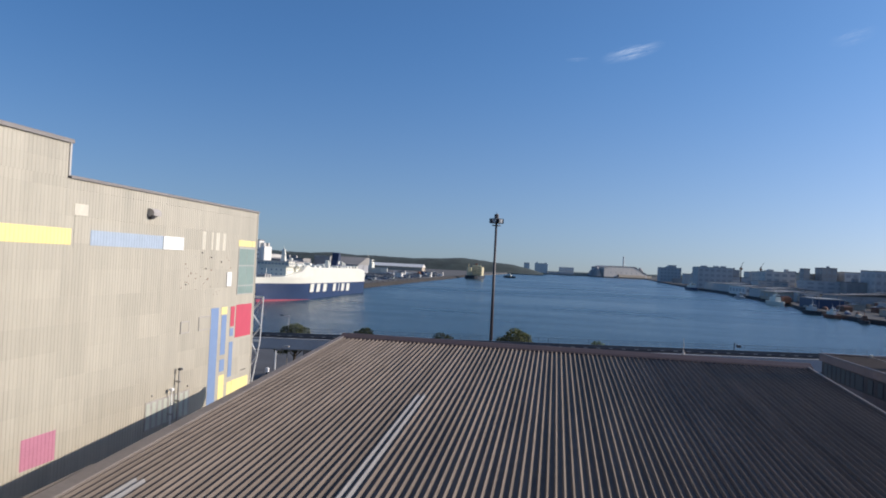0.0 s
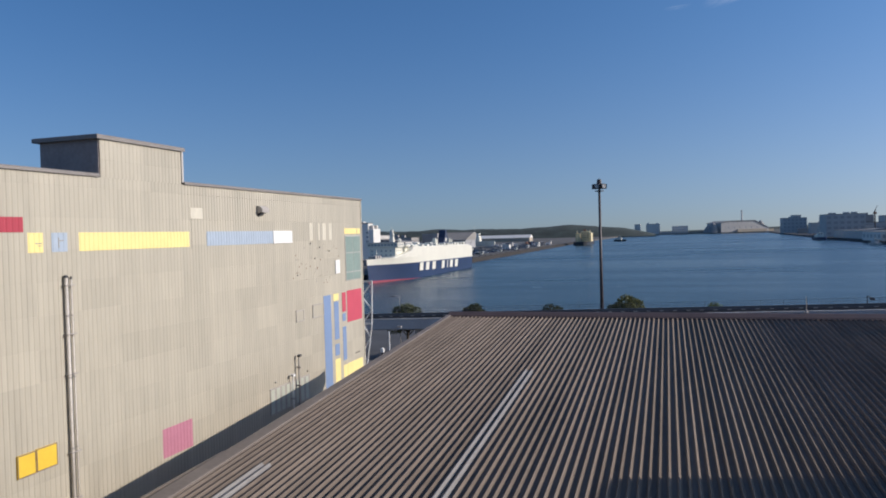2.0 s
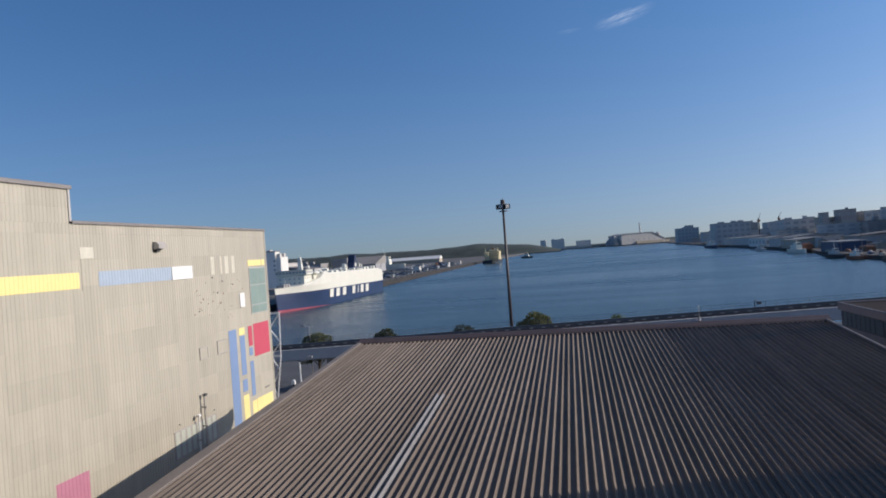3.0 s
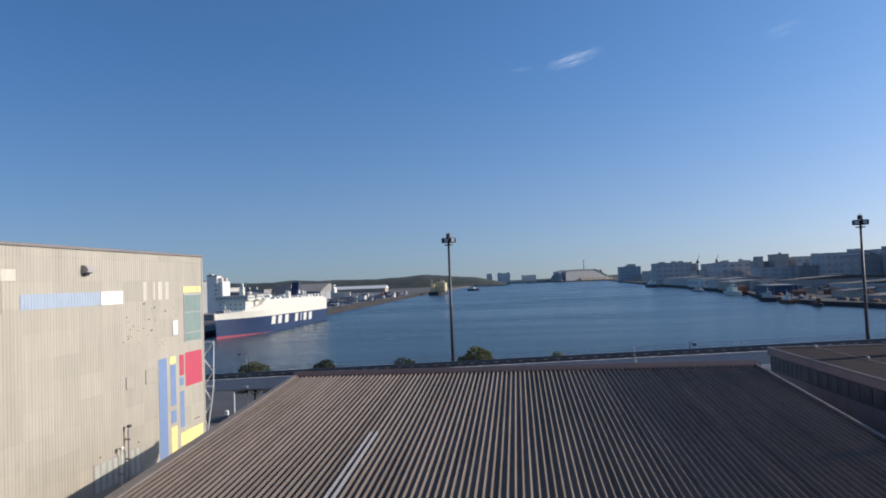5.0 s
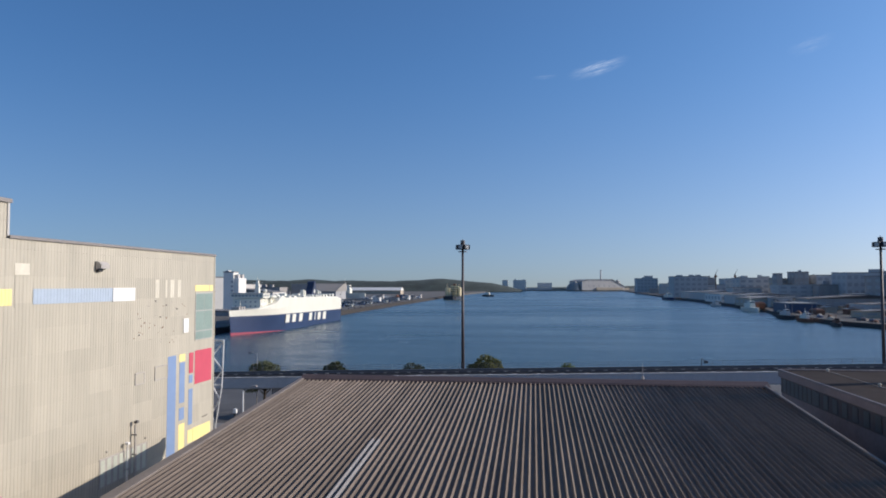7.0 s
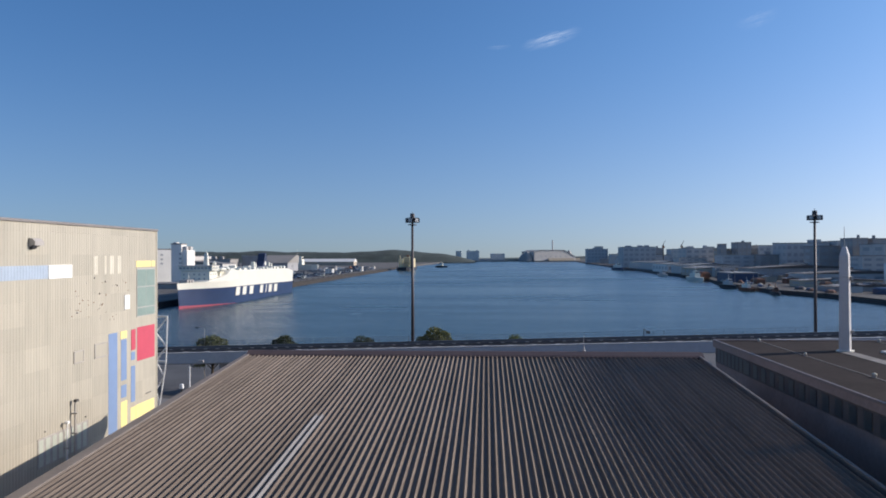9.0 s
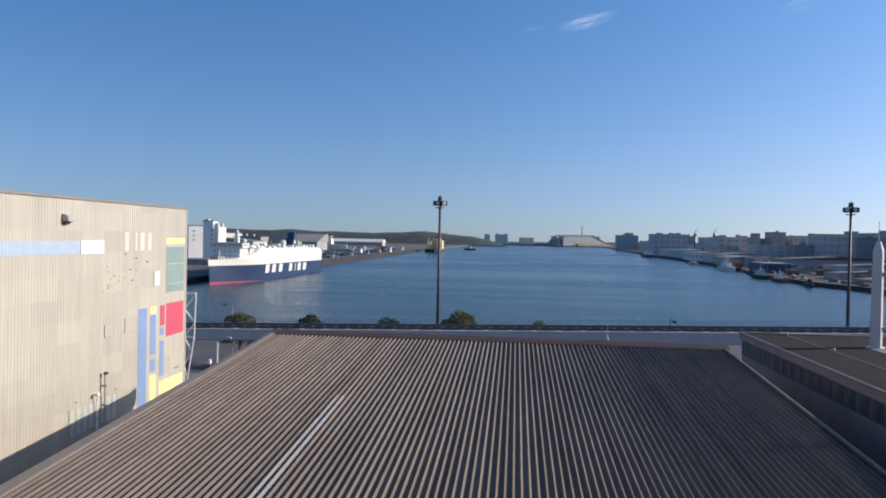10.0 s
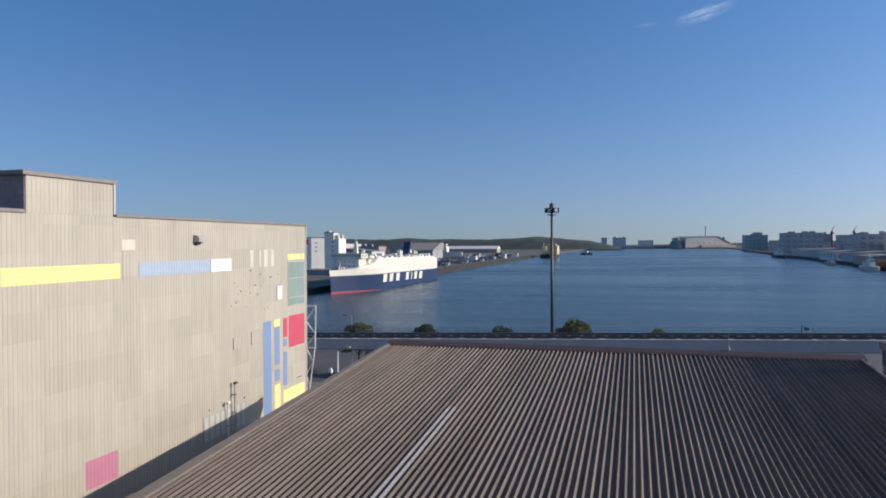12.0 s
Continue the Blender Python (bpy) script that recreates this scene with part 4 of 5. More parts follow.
part("boot_topping", hull_band((even(-1.0), red_top)), HULL_RED, ship, "red band at the waterline", True)
part("hull", hull_band([mid(q) for q in (0, 0.25, 0.5, 0.75, 1)]), HULL_BLUE, ship, "navy blue hull side", True)
part("upper_hull", hull_band((mid(1), even(10.6), lambda t: 12.1 + 0.3 * min(1.0, t * 5))), SHIP_WHITE, ship, "white upper hull side", True)
deck = Shape()
deck.loft([[(SX - max(0.05, breadth(t, 12)), HULL_Y0 + (HULL_Y1 - HULL_Y0) * t, 11.9), (SX + max(0.05, breadth(t, 12)), HULL_Y0 + (HULL_Y1 - HULL_Y0) * t, 11.9)] for t in [0.01 + 0.99 * q for q in STATIONS]])
part("deck", deck, DECK, ship, "green-grey deck")
PROFILE = [(346, 12.0), (351, 13.0), (358, 14.0), (364, 15.2), (368, 17.0), (371, 18.5), (374, 18.6), (378, 17.5), (420, 17.1), (478, 16.6), (485, 15.9), (491.3, 14.9)]
rings = []
for y, z in PROFILE:
    w = breadth((y - HULL_Y0) / (HULL_Y1 - HULL_Y0), 12.4) - 0.03
    rings.append([(SX - w, y, 11.9), (SX + w, y, 11.9), (SX + w, y, z - 0.4), (SX + w - 0.4, y, z), (SX - w + 0.4, y, z), (SX - w, y, z - 0.4)])
garage = part("car_deck_house", Shape().loft(rings, True, True), SHIP_WHITE, ship, "long white car deck house")
rng = random.Random(5)
y = 384.0
while y < 472:
    w = 1.4 + 2.4 * rng.random()
    h = 0.3 + 1.0 * rng.random()
    part("ventilator", Shape().chamfer_box(SX + HALF - 4.2, SX + HALF - 0.6, y, y + w, 16.8, 17.3 + h, 0.3), SHIP_WHITE, garage)
    y += w + 1.6 + 4.5 * rng.random()
for k in range(7):
    yy = 388 + k * 12.5
    part("ventilator", Shape().chamfer_box(SX - 6, SX - 2, yy, yy + 3.5, 16.8, 18.4 + (k % 3) * 0.5, 0.3), SHIP_WHITE, garage)
# bridge house
bridge = part("bridge_house", Shape().chamfer_box(-152.8, -138.2, 351, 362, 11.9, 17.7, 0.3), SHIP_WHITE, ship, "white bridge house")
part("wheelhouse", Shape().chamfer_box(-154.0, -136.7, 350.6, 360, 17.7, 20.0, 0.25), SHIP_WHITE, bridge, "white wheelhouse")
part("wheelhouse_roof", Shape().chamfer_box(-154.3, -136.4, 350.2, 360.4, 20.0, 20.3, 0.1), FACADE_GREY, bridge)
for k in range(9):
    x = -153.4 + k * 1.85
    part("bridge_window", Shape().box(x, x + 1.3, 350.52, 350.66, 18.5, 19.4), HAZED_GLASS, bridge)
for k in range(4):
    part("bridge_window", Shape().box(-136.74, -136.64, 351.2 + k * 2.1, 352.6 + k * 2.1, 18.5, 19.4), HAZED_GLASS, bridge)
for z in (13.2, 15.4):
    for k in range(5):
        x = -151.6 + k * 2.6
        part("cabin_window", Shape().box(x, x + 0.8, 350.93, 351.06, z, z + 0.8), HAZED_GLASS, bridge)
    for k in range(3):
        part("cabin_window", Shape().box(-138.24, -138.14, 352.5 + k * 3.1, 353.5 + k * 3.1, z, z + 0.8), HAZED_GLASS, bridge)
part("deck_house", Shape().chamfer_box(-152.5, -137.0, 362, 370, 11.9, 16.6, 0.3), SHIP_WHITE, ship)
part("lifeboat", Shape().loft([[(SX + 9.0 + 0.1 * math.cos(a) + r * math.cos(a), yy, 18.1 + r * 0.9 * math.sin(a)) for a in [i * math.pi / 4 for i in range(8)]] for yy, r in ((361, 0.2), (362, 1.0), (364.5, 1.2), (367, 1.0), (368, 0.2))], True, True), SHIP_WHITE, ship, "white covered lifeboat", True)
part("lifeboat_davit", Shape().box(SX + 7.0, SX + 8.6, 362, 367, 16.6, 17.4), SHIP_WHITE, ship)
part("crane_base", Shape().chamfer_box(SX + 7.5, SX + 10.5, 369, 372, 11.9, 18.6, 0.4), SHIP_WHITE, ship, "white vent tower")
sm = part("signal_mast", Shape().loft([[(-141.6 + a * w, 355.5 + b * w, z) for a, b in ((-1, -1), (1, -1), (1, 1), (-1, 1))] for z, w in ((20.2, 1.2), (23.4, 0.9), (26.6, 0.6))], True, True), SHIP_WHITE, ship, "white tapered signal mast")
part("yard", Shape().box(-144.1, -139.1, 355.4, 355.6, 25.2, 25.4), SHIP_WHITE, sm)
part("radar", Shape().box(-143.4, -139.8, 354.1, 354.4, 23.4, 23.7), SHIP_WHITE, sm)
part("aerial", Shape().tube((-141.6, 355.5, 26.6), (-141.6, 355.5, 28.4), 0.12, 0.05, 6), SHIP_WHITE, sm)
part("satellite_dome", Shape().loft([[(-138.4 + r * math.cos(a), 358.0 + r * math.sin(a), z) for a in [i * math.pi / 5 for i in range(10)]] for z, r in ((20.2, 0.7), (21.0, 1.0), (21.8, 0.9), (22.3, 0.3))], True, True), SHIP_WHITE, ship, "white satellite dome", True)
fun = part("funnel", Shape().prism([(442, 16.8), (455, 16.8), (454.6, 24.5), (453.4, 26.8), (451.4, 26.4), (449.2, 21.8), (446.5, 19.0)], "x", SX - 0.5, SX + 4.0), FUNNEL, ship, "raked navy funnel")
part("funnel_mark", Shape().tube((SX + 3.95, 451.8, 20.2), (SX + 4.08, 451.8, 20.2), 1.4, 1.4, 16), SHIP_WHITE, fun, "plain white round mark")
for yy, zt in ((428, 21.5), (431, 20.8), (458, 21.0), (463, 20.2)):
    part("vent_mast", Shape().chamfer_box(SX + 2.5, SX + 4.5, yy, yy + 1.6, 16.8, zt, 0.2), SHIP_WHITE, ship)
# seven plain white blocks on the hull side, leaning a little
for a, b in ((376, 383.5), (386.6, 394), (398.2, 405.8), (416.5, 423.5), (427.5, 430.5), (433.5, 441), (444.5, 452.5)):
    s = Shape()
    x = SX + HALF
    lo, hi = 4.0 - 0.0175 * (a - 377), 8.4 - 0.0152 * (a - 377)
    ring = [[(x + dx, a, lo), (x + dx, b - 1.6, lo), (x + dx, b - 0.2, hi), (x + dx, a + 1.4, hi)] for dx in (-0.05, 0.12)]
    s.loft(ring, True, True)
    part("hull_mark", s, SHIP_WHITE, ship, "plain white block")
for yy in (320, 323, 326):
    part("windlass", Shape().chamfer_box(SX - 2, SX + 2, yy + 17, yy + 18.8, 11.9, 13.6, 0.2), STEEL, ship)
part("foremast", Shape().tube((SX, 343, 11.9), (SX, 343, 16.5), 0.35, 0.15, 8), SHIP_WHITE, ship)


# ---- second ship, far along the quay ----
tank = thing("freighter", "dark-hulled freighter with cream deckhouses at the far quay", "ship", (-138, 1250, 0))
s = Shape()
s.loft([[(x, y, z) for x, y in ((-136.7, 1180), (-141.6, 1176), (-154.2, 1176), (-158.4, 1180), (-158.4, 1300), (-136.7, 1300))] for z in (0.0, 5.5)], True, True)
part("hull", s, BLACK_HULL, tank, "black hull")
part("deckhouse", Shape().chamfer_box(-148, -135, 1200, 1216, 5.5, 22.5, 0.4), CREAM, tank, "cream deckhouse")
part("deckhouse", Shape().chamfer_box(-156, -149, 1190, 1202, 5.5, 19, 0.4), CREAM, tank, "cream deckhouse")
part("foredeck", Shape().chamfer_box(-134.5, -131, 1190, 1220, 5.5, 20, 0.4), CREAM, tank, "cream deck structure")
part("funnel", Shape().chamfer_box(-146, -142, 1220, 1226, 5.5, 26, 0.6), RUST, tank, "reddish funnel")
for x in (-153, -138, -133):
    part("crane_post", Shape().tube((x, 1188, 5.5), (x, 1188, 25), 0.6, 0.4, 8), CREAM, tank)
for z in (12, 15.5, 19):
    for k in range(4):
        part("cabin_window", Shape().box(-147 + k * 3, -145.4 + k * 3, 1199.9, 1200.05, z, z + 1.3), DARK_GLASS, tank)

tank.location.x += 9


def far_boat(x, y, l, h, m_hull, m_house, label, turn=0):
    o = local_thing("harbour_boat", label, "boat", "moored boats")
    s = Shape().loft([[(sx * l * 0.10 * w, yy, z) for sx, z in ((-1, h * 0.42), (-0.75, -0.2), (0.75, -0.2), (1, h * 0.42))] for yy, w in ((-l / 2, 0.15), (-l * 0.36, 0.75), (-l * 0.1, 1.0), (l / 2, 0.9))], True, True)
    part("hull", s, m_hull, o)
    part("deckhouse", Shape().chamfer_box(-l * 0.07, l * 0.07, -l * 0.12, l * 0.28, h * 0.42, h * 0.8, 0.15), m_house, o)
    part("wheelhouse", Shape().chamfer_box(-l * 0.06, l * 0.06, -l * 0.10, l * 0.08, h * 0.8, h * 1.05, 0.15), m_house, o)
    part("boat_mast", Shape().tube((0, l * 0.02, h * 1.05), (0, l * 0.05, h * 1.7), 0.2, 0.08, 6), m_house, o)
    part("wheelhouse_window", Shape().box(-l * 0.05, l * 0.05, -l * 0.102, -l * 0.099, h * 0.88, h * 0.98), DARK_GLASS, o)
    return settle(o, pose(x, y, 0, 0, 0, turn))


far_boat(196, 690, 36, 9, SHIP_WHITE, SHIP_WHITE, "white patrol boat moored at the far quay", 4)
far_boat(203, 845, 30, 6, FACADE_GREY, FACADE_GREY, "grey workboat moored at the far quay", 3)
far_boat(214, 1190, 60, 10, HULL_BLUE, SHIP_WHITE, "blue and white coaster moored at the far quay", 3)
far_boat(-95, 1500, 26, 8, BLACK_HULL, SHIP_WHITE, "small white tug far out on the water", 70)
far_boat(176, 500, 19, 5.5, RUST, SHIP_WHITE, "rust-red fishing boat beside the sheds", 8)
far_boat(176, 452, 16, 4.5, BLACK_HULL, RUST, "dark fishing boat with an orange deckhouse", -5)
far_boat(177, 540, 24, 6.5, BLACK_HULL, FACADE_GREY, "black trawler with a grey deckhouse", 6)


# ---- far buildings ----
TAN_ROOF = material("pale_tan_roof", (0.29, 0.275, 0.25), 0.7, 0, 0.12, 15.0)
def building(name, x0, x1, y0, y1, h, wall, roof_mat, label, base=2.6, floors=0, bays=0, gable=0.0, category="building", plant=0):
    o = thing(name, label, category, ((x0 + x1) / 2, (y0 + y1) / 2, base))
    part("wall", Shape().box(x0, x1, y0, y1, base, h), wall, o)
    if gable:
        m = (x0 + x1) / 2
        r = part("roof", Shape().prism([(x0 - 0.6, h), (x1 + 0.6, h), (m, h + gable)], "y", y0 - 0.6, y1 + 0.6), roof_mat, o)
        q = random.Random(int(x0 * 3 + y0))
        part("ridge_vent", Shape().chamfer_box(m - 0.7, m + 0.7, y0 + 1, y1 - 1, h + gable - 0.4, h + gable + 0.7, 0.2), ROOF_GREY, r)
        for k in range(4 if x1 - x0 > 30 else 0):
            u = 0.12 + 0.7 * q.random()
            px, pz = x0 + (m - x0) * u, h + gable * u
            part("rooflight", Shape().add([(px, y0 + 2, pz + 0.12), (px + 2.5, y0 + 2, pz + 0.12 + gable * 2.5 / (m - x0)), (px + 2.5, y1 - 2, pz + 0.12 + gable * 2.5 / (m - x0)), (px, y1 - 2, pz + 0.12),
                                          (px, y0 + 2, pz - 0.2), (px + 2.5, y0 + 2, pz - 0.2), (px + 2.5, y1 - 2, pz - 0.2), (px, y1 - 2, pz - 0.2)],
                                         [(0, 1, 2, 3), (7, 6, 5, 4), (0, 4, 5, 1), (1, 5, 6, 2), (2, 6, 7, 3), (3, 7, 4, 0)]), ROOF_PALE, r)
    else:
        r = part("roof", Shape().chamfer_box(x0 - 0.3, x1 + 0.3, y0 - 0.3, y1 + 0.3, h, h + 0.7, 0.15), roof_mat, o)
        q = random.Random(int(x0 * 7 + y0))
        for k in range(plant):
            w = (x1 - x0) * (0.08 + 0.12 * q.random())
            px = x0 + (x1 - x0 - w) * q.random()
            part("plant_room", Shape().chamfer_box(px, px + w, y0 + 2, y0 + 2 + w, h + 0.7, h + 2.5 + 2.5 * q.random(), 0.2), wall, r)
    if floors:
        step = (h - base - 2) / floors
        bw = (x1 - x0) / bays
        for f in range(floors):
            z = base + 1.4 + f * step
            for k in range(bays):
                part("window", Shape().box(x0 + k * bw + bw * 0.2, x0 + k * bw + bw * 0.8, y0 - 0.08, y0 + 0.1, z + step * 0.25, z + step * 0.72), HAZED_GLASS, o)
            nb = max(1, int((y1 - y0) / bw / 1.6))
            sx = x0 if x0 > 0 else x1
            for k in range(nb):
                dy = (y1 - y0) / nb
                part("window", Shape().box(sx - 0.08, sx + 0.08, y0 + k * dy + dy * 0.2, y0 + k * dy + dy * 0.75, z + step * 0.25, z + step * 0.72), HAZED_GLASS, o)
    return o


# silo-like white block behind the moored ship
block = building("office_block", -258, -234, 532, 552, 30.0, FACADE_WHITE, ROOF_GREY, "white office block with a few small windows behind the quay", 3)
block2 = building("silo_block", -230.3, -222.6, 512, 521, 33.6, FACADE_WHITE, ROOF_GREY, "taller white silo block with roof towers", 3)
part("tower", Shape().chamfer_box(-229.8, -227.2, 514, 519, 34.2, 35.2, 0.2), FACADE_GREY, block2, "grey roof tower")
part("annexe", Shape().chamfer_box(-222.5, -218.8, 513, 527, 3.0, 29.4, 0.15), FACADE_WHITE, block2, "lower white wing")
for ya in (514, 522):
    part("tower", Shape().chamfer_box(-222.0, -219.6, ya, ya + 3, 29.4, 32.2, 0.2), FACADE_GREY, block2, "grey roof tower")
block.rotation_euler.z = radians(42)
for z in (18.8, 22.0, 25.4):
    for x in (-255.0, -247.0, -239.0):
        part("window", Shape().box(x, x + 1.8, 531.9, 532.1, z, z + 1.3), HAZED_GLASS, block)
    part("window", Shape().box(-224.4, -222.6, 511.9, 512.1, z + 0.6, z + 1.9), HAZED_GLASS, block2)
sign = thing("red_sign", "small red sign board on the office roof", "sign", (-246.5, 514, 30))
part("board", Shape().box(-248, -245, 514.6, 515.0, 24.5, 29.0), RED, sign)
part("strut", Shape().box(-246.2, -245.9, 515.0, 515.3, 3.0, 27.0), STEEL, sign)
quay_hall = building("quay_shed", -232, -180, 471, 500, 6.0, FACADE_DARK, ROOF_GREY, "low dark quay shed with a grey roof", 3)
long_hall = thing("warehouse_hall", "long warehouse with a ribbed grey-tan sloping roof", "building", (-302, 1030, 3))
part("wall", Shape().box(-322, -282, 1002, 1058, 3, 15.0), CONCRETE, long_hall)
part("roof", Shape().prism([(1000, 15.0), (1060, 15.0), (1060, 25.6), (1046, 26.0)], "x", -324, -281), TAN_ROOF, long_hall, "ribbed grey-tan roof")
for k in range(11):
    x = -322.5 + k * 4.0
    part("roof_rib", Shape().prism([(1000, 15.0), (1046, 26.0), (1046, 26.5), (1000, 15.5)], "x", x, x + 0.9), ROOF_GREY, long_hall)
building("warehouse_hall", -382, -356, 1100, 1140, 25.4, FACADE_DARK, ROOF_PALE, "grey warehouse behind the moored ship", 3)
building("warehouse_hall", -420, -386, 1060, 1100, 20.0, FACADE_DARK, ROOF_GREY, "dark flat warehouse behind the moored ship", 3, plant=2)
pale_hall = thing("warehouse_hall", "long white-roofed warehouse at the far quay", "building", (-310, 1620, 3))
part("wall", Shape().box(-434, -300, 1602, 1640, 3, 11.5), FACADE_TAN, pale_hall)
part("roof", Shape().prism([(1600, 11.5), (1642, 11.5), (1622, 18.2), (1620, 18.2)], "x", -435, -299), FACADE_WHITE, pale_hall, "wide white roof")
building("warehouse_hall", -330, -270, 720, 760, 17.0, FACADE_GREY, ROOF_GREY, "dark grey warehouse behind the car park", 3, gable=3)
building("warehouse_hall", -460, -380, 780, 830, 21.0, FACADE_DARK, ROOF_GREY, "dark warehouse behind the car park", 3, gable=3)
building("warehouse_hall", -660, -480, 1150, 1230, 25.0, FACADE_GREY, ROOF_GREY, "long grey warehouse under the wooded ridge", 3, gable=4)
building("gate_house", -205, -196, 900, 912, 8.0, FACADE_WHITE, ROOF_PALE, "small white gate house on the quay", 3, 2, 2)
building("gate_house", -182, -176, 1005, 1015, 9.0, FACADE_WHITE, ROOF_PALE, "small white harbour office", 3, 2, 2)
far_boat(-300, 1130, 66, 20, SHIP_WHITE, SHIP_WHITE, "white ferry lying behind the far warehouses", 80).location.z = 2.6
# end of the channel
building("apartment_tower", -125, -103, 2880, 2905, 42, FACADE_WHITE, ROOF_GREY, "pale tower block on the far shore", 3, 7, 4)
building("apartment_tower", -82, -31, 2880, 2905, 42, FACADE_WHITE, ROOF_GREY, "wide pale block on the far shore", 3, 7, 8, plant=2)
building("far_shed", -180, -130, 2870, 2900, 12, FACADE_GREY, ROOF_GREY, "low grey shed on the far shore", 3)
building("far_shed", -28, 70, 2870, 2900, 11, FACADE_GREY, ROOF_PALE, "long low shed on the far shore", 3)
building("far_shed", 72, 150, 2870, 2900, 10, FACADE_TAN, ROOF_GREY, "low tan shed on the far shore", 3)
building("far_shed", 14, 72, 2915, 2940, 31, FACADE_WHITE, ROOF_PALE, "pale long block behind the far shore sheds", 3, 3, 7)
mill = thing("mill_hall", "large white mill hall with a sloping roof", "building", (250, 2835, 3))
part("body", Shape().prism([(150, 3), (349, 3), (349, 17.0), (291, 44.5), (182, 44.0), (150, 37.5)], "y", 2790, 2880), FACADE_GREY, mill)
part("roof", Shape().prism([(149, 37.5), (182, 44.0), (291, 44.5), (350, 17.0), (350, 18.2), (291.5, 46.0), (181.5, 45.6), (149, 39.0)], "y", 2788, 2882), ROOF_PALE, mill, "pale sloping roof")
for k in range(6):
    part("window", Shape().box(178 + k * 24, 182 + k * 24, 2789.6, 2790.2, 17, 22), HAZED_GLASS, mill)
part("annexe", Shape().box(349, 380, 2800, 2860, 3, 12), FACADE_TAN, mill, "low tan annexe")
part("lower_wall", Shape().box(214, 338, 2784, 2789.9, 3, 13), FACADE_TAN, mill, "low tan front wall")
for x, y, h in ((-118, -22, 40), (-128, -8, 30), (84, -20, 44), (98, -5, 34)):
    heap = Shape().loft([[(250 + x + r * math.cos(a), 2835 + y + r * math.sin(a), z) for a in [i * math.pi / 6 for i in range(12)]] for z, r in ((3, 20), (h * 0.55, 15), (h * 0.85, 9), (h, 2))], True, True)
    part("storage_dome", heap, FACADE_DARK, mill, "dark domed store")
mill.rotation_euler.z = radians(30)
mill.location.y += 90
chim = thing("chimney", "tall slim grey chimney stack at the far mill", "chimney", (262, 2890, 3))
part("shaft", Shape().tube((262, 2890, 3), (262, 2890, 82), 3.6, 2.4, 12), FACADE_GREY, chim, "", True)
part("rim", Shape().tube((262, 2890, 82), (262, 2890, 83.2), 2.7, 2.7, 12), RUST, chim)

# town and works on the far side
town = [
    ("works_hall", 291, 349, 2100, 2150, 42, FACADE_BLUE, 1, 6), ("tower_block", 316, 336, 2105, 2140, 49, FACADE_BLUE, 0, 3),
    ("works_hall", 380, 470, 2050, 2110, 45, FACADE_GREY, 2, 8), ("works_hall", 241, 298, 1290, 1340, 38.5, FACADE_BLUE, 3, 6),
    ("works_hall", 312, 380, 1180, 1230, 34, FACADE_GREY, 2, 6), ("works_hall", 282, 332, 1040, 1080, 33.5, FACADE_GREY, 2, 5),
    ("tower_block", 299, 306, 940, 955, 38, FACADE_DARK, 0, 2), ("tower_block", 320, 337, 940, 965, 40, FACADE_DARK, 1, 3),
    ("works_hall", 308, 345, 966, 1000, 32, FACADE_TAN, 1, 6), ("works_hall", 346, 378, 940, 985, 36, FACADE_BLUE, 1, 4),
    ("works_hall", 344, 392, 850, 890, 37.5, FACADE_BLUE, 2, 7), ("works_hall", 396, 450, 840, 890, 39.5, FACADE_GREY, 2, 5),
    ("tower_block", 366, 381, 745, 770, 40.5, FACADE_DARK, 1, 3), ("works_hall", 346, 412, 772, 810, 33, FACADE_DARK, 1, 6),
    ("tower_block", 386, 401, 745, 770, 40, FACADE_DARK, 1, 3), ("works_hall", 368, 460, 690, 735, 34.0, FACADE_GREY, 2, 7),
    ("works_hall", 440, 560, 740, 790, 38, FACADE_BLUE, 2, 8), ("works_hall", 322, 362, 640, 670, 23, FACADE_GREY, 1, 4),
    ("tower_block", 470, 500, 800, 830, 44, FACADE_GREY, 1, 4), ("works_hall", 480, 600, 600, 660, 34, FACADE_DARK, 2, 8),
    ("works_hall", 285, 330, 890, 920, 24, FACADE_BLUE, 0, 4), ("works_hall", 262, 300, 1000, 1030, 20, FACADE_GREY, 0, 4),
]
for nm, x0, x1, y0, y1, h, wm, pl, bays in town:
    building(nm, x0, x1, y0, y1, h, wm, (ROOF_GREY, ROOF_PALE)[int(x0) % 3 == 0], {FACADE_BLUE: "pale grey works hall on the town side", FACADE_GREY: "grey works hall on the town side", FACADE_DARK: "dark block on the town side", FACADE_TAN: "tan works hall on the town side"}[wm], floors=4, bays=bays, plant=pl)
ROOF_RUSTY = material("weathered_brown_grey_roof", (0.105, 0.090, 0.080), 0.8, 0, 0.3, 9.0)
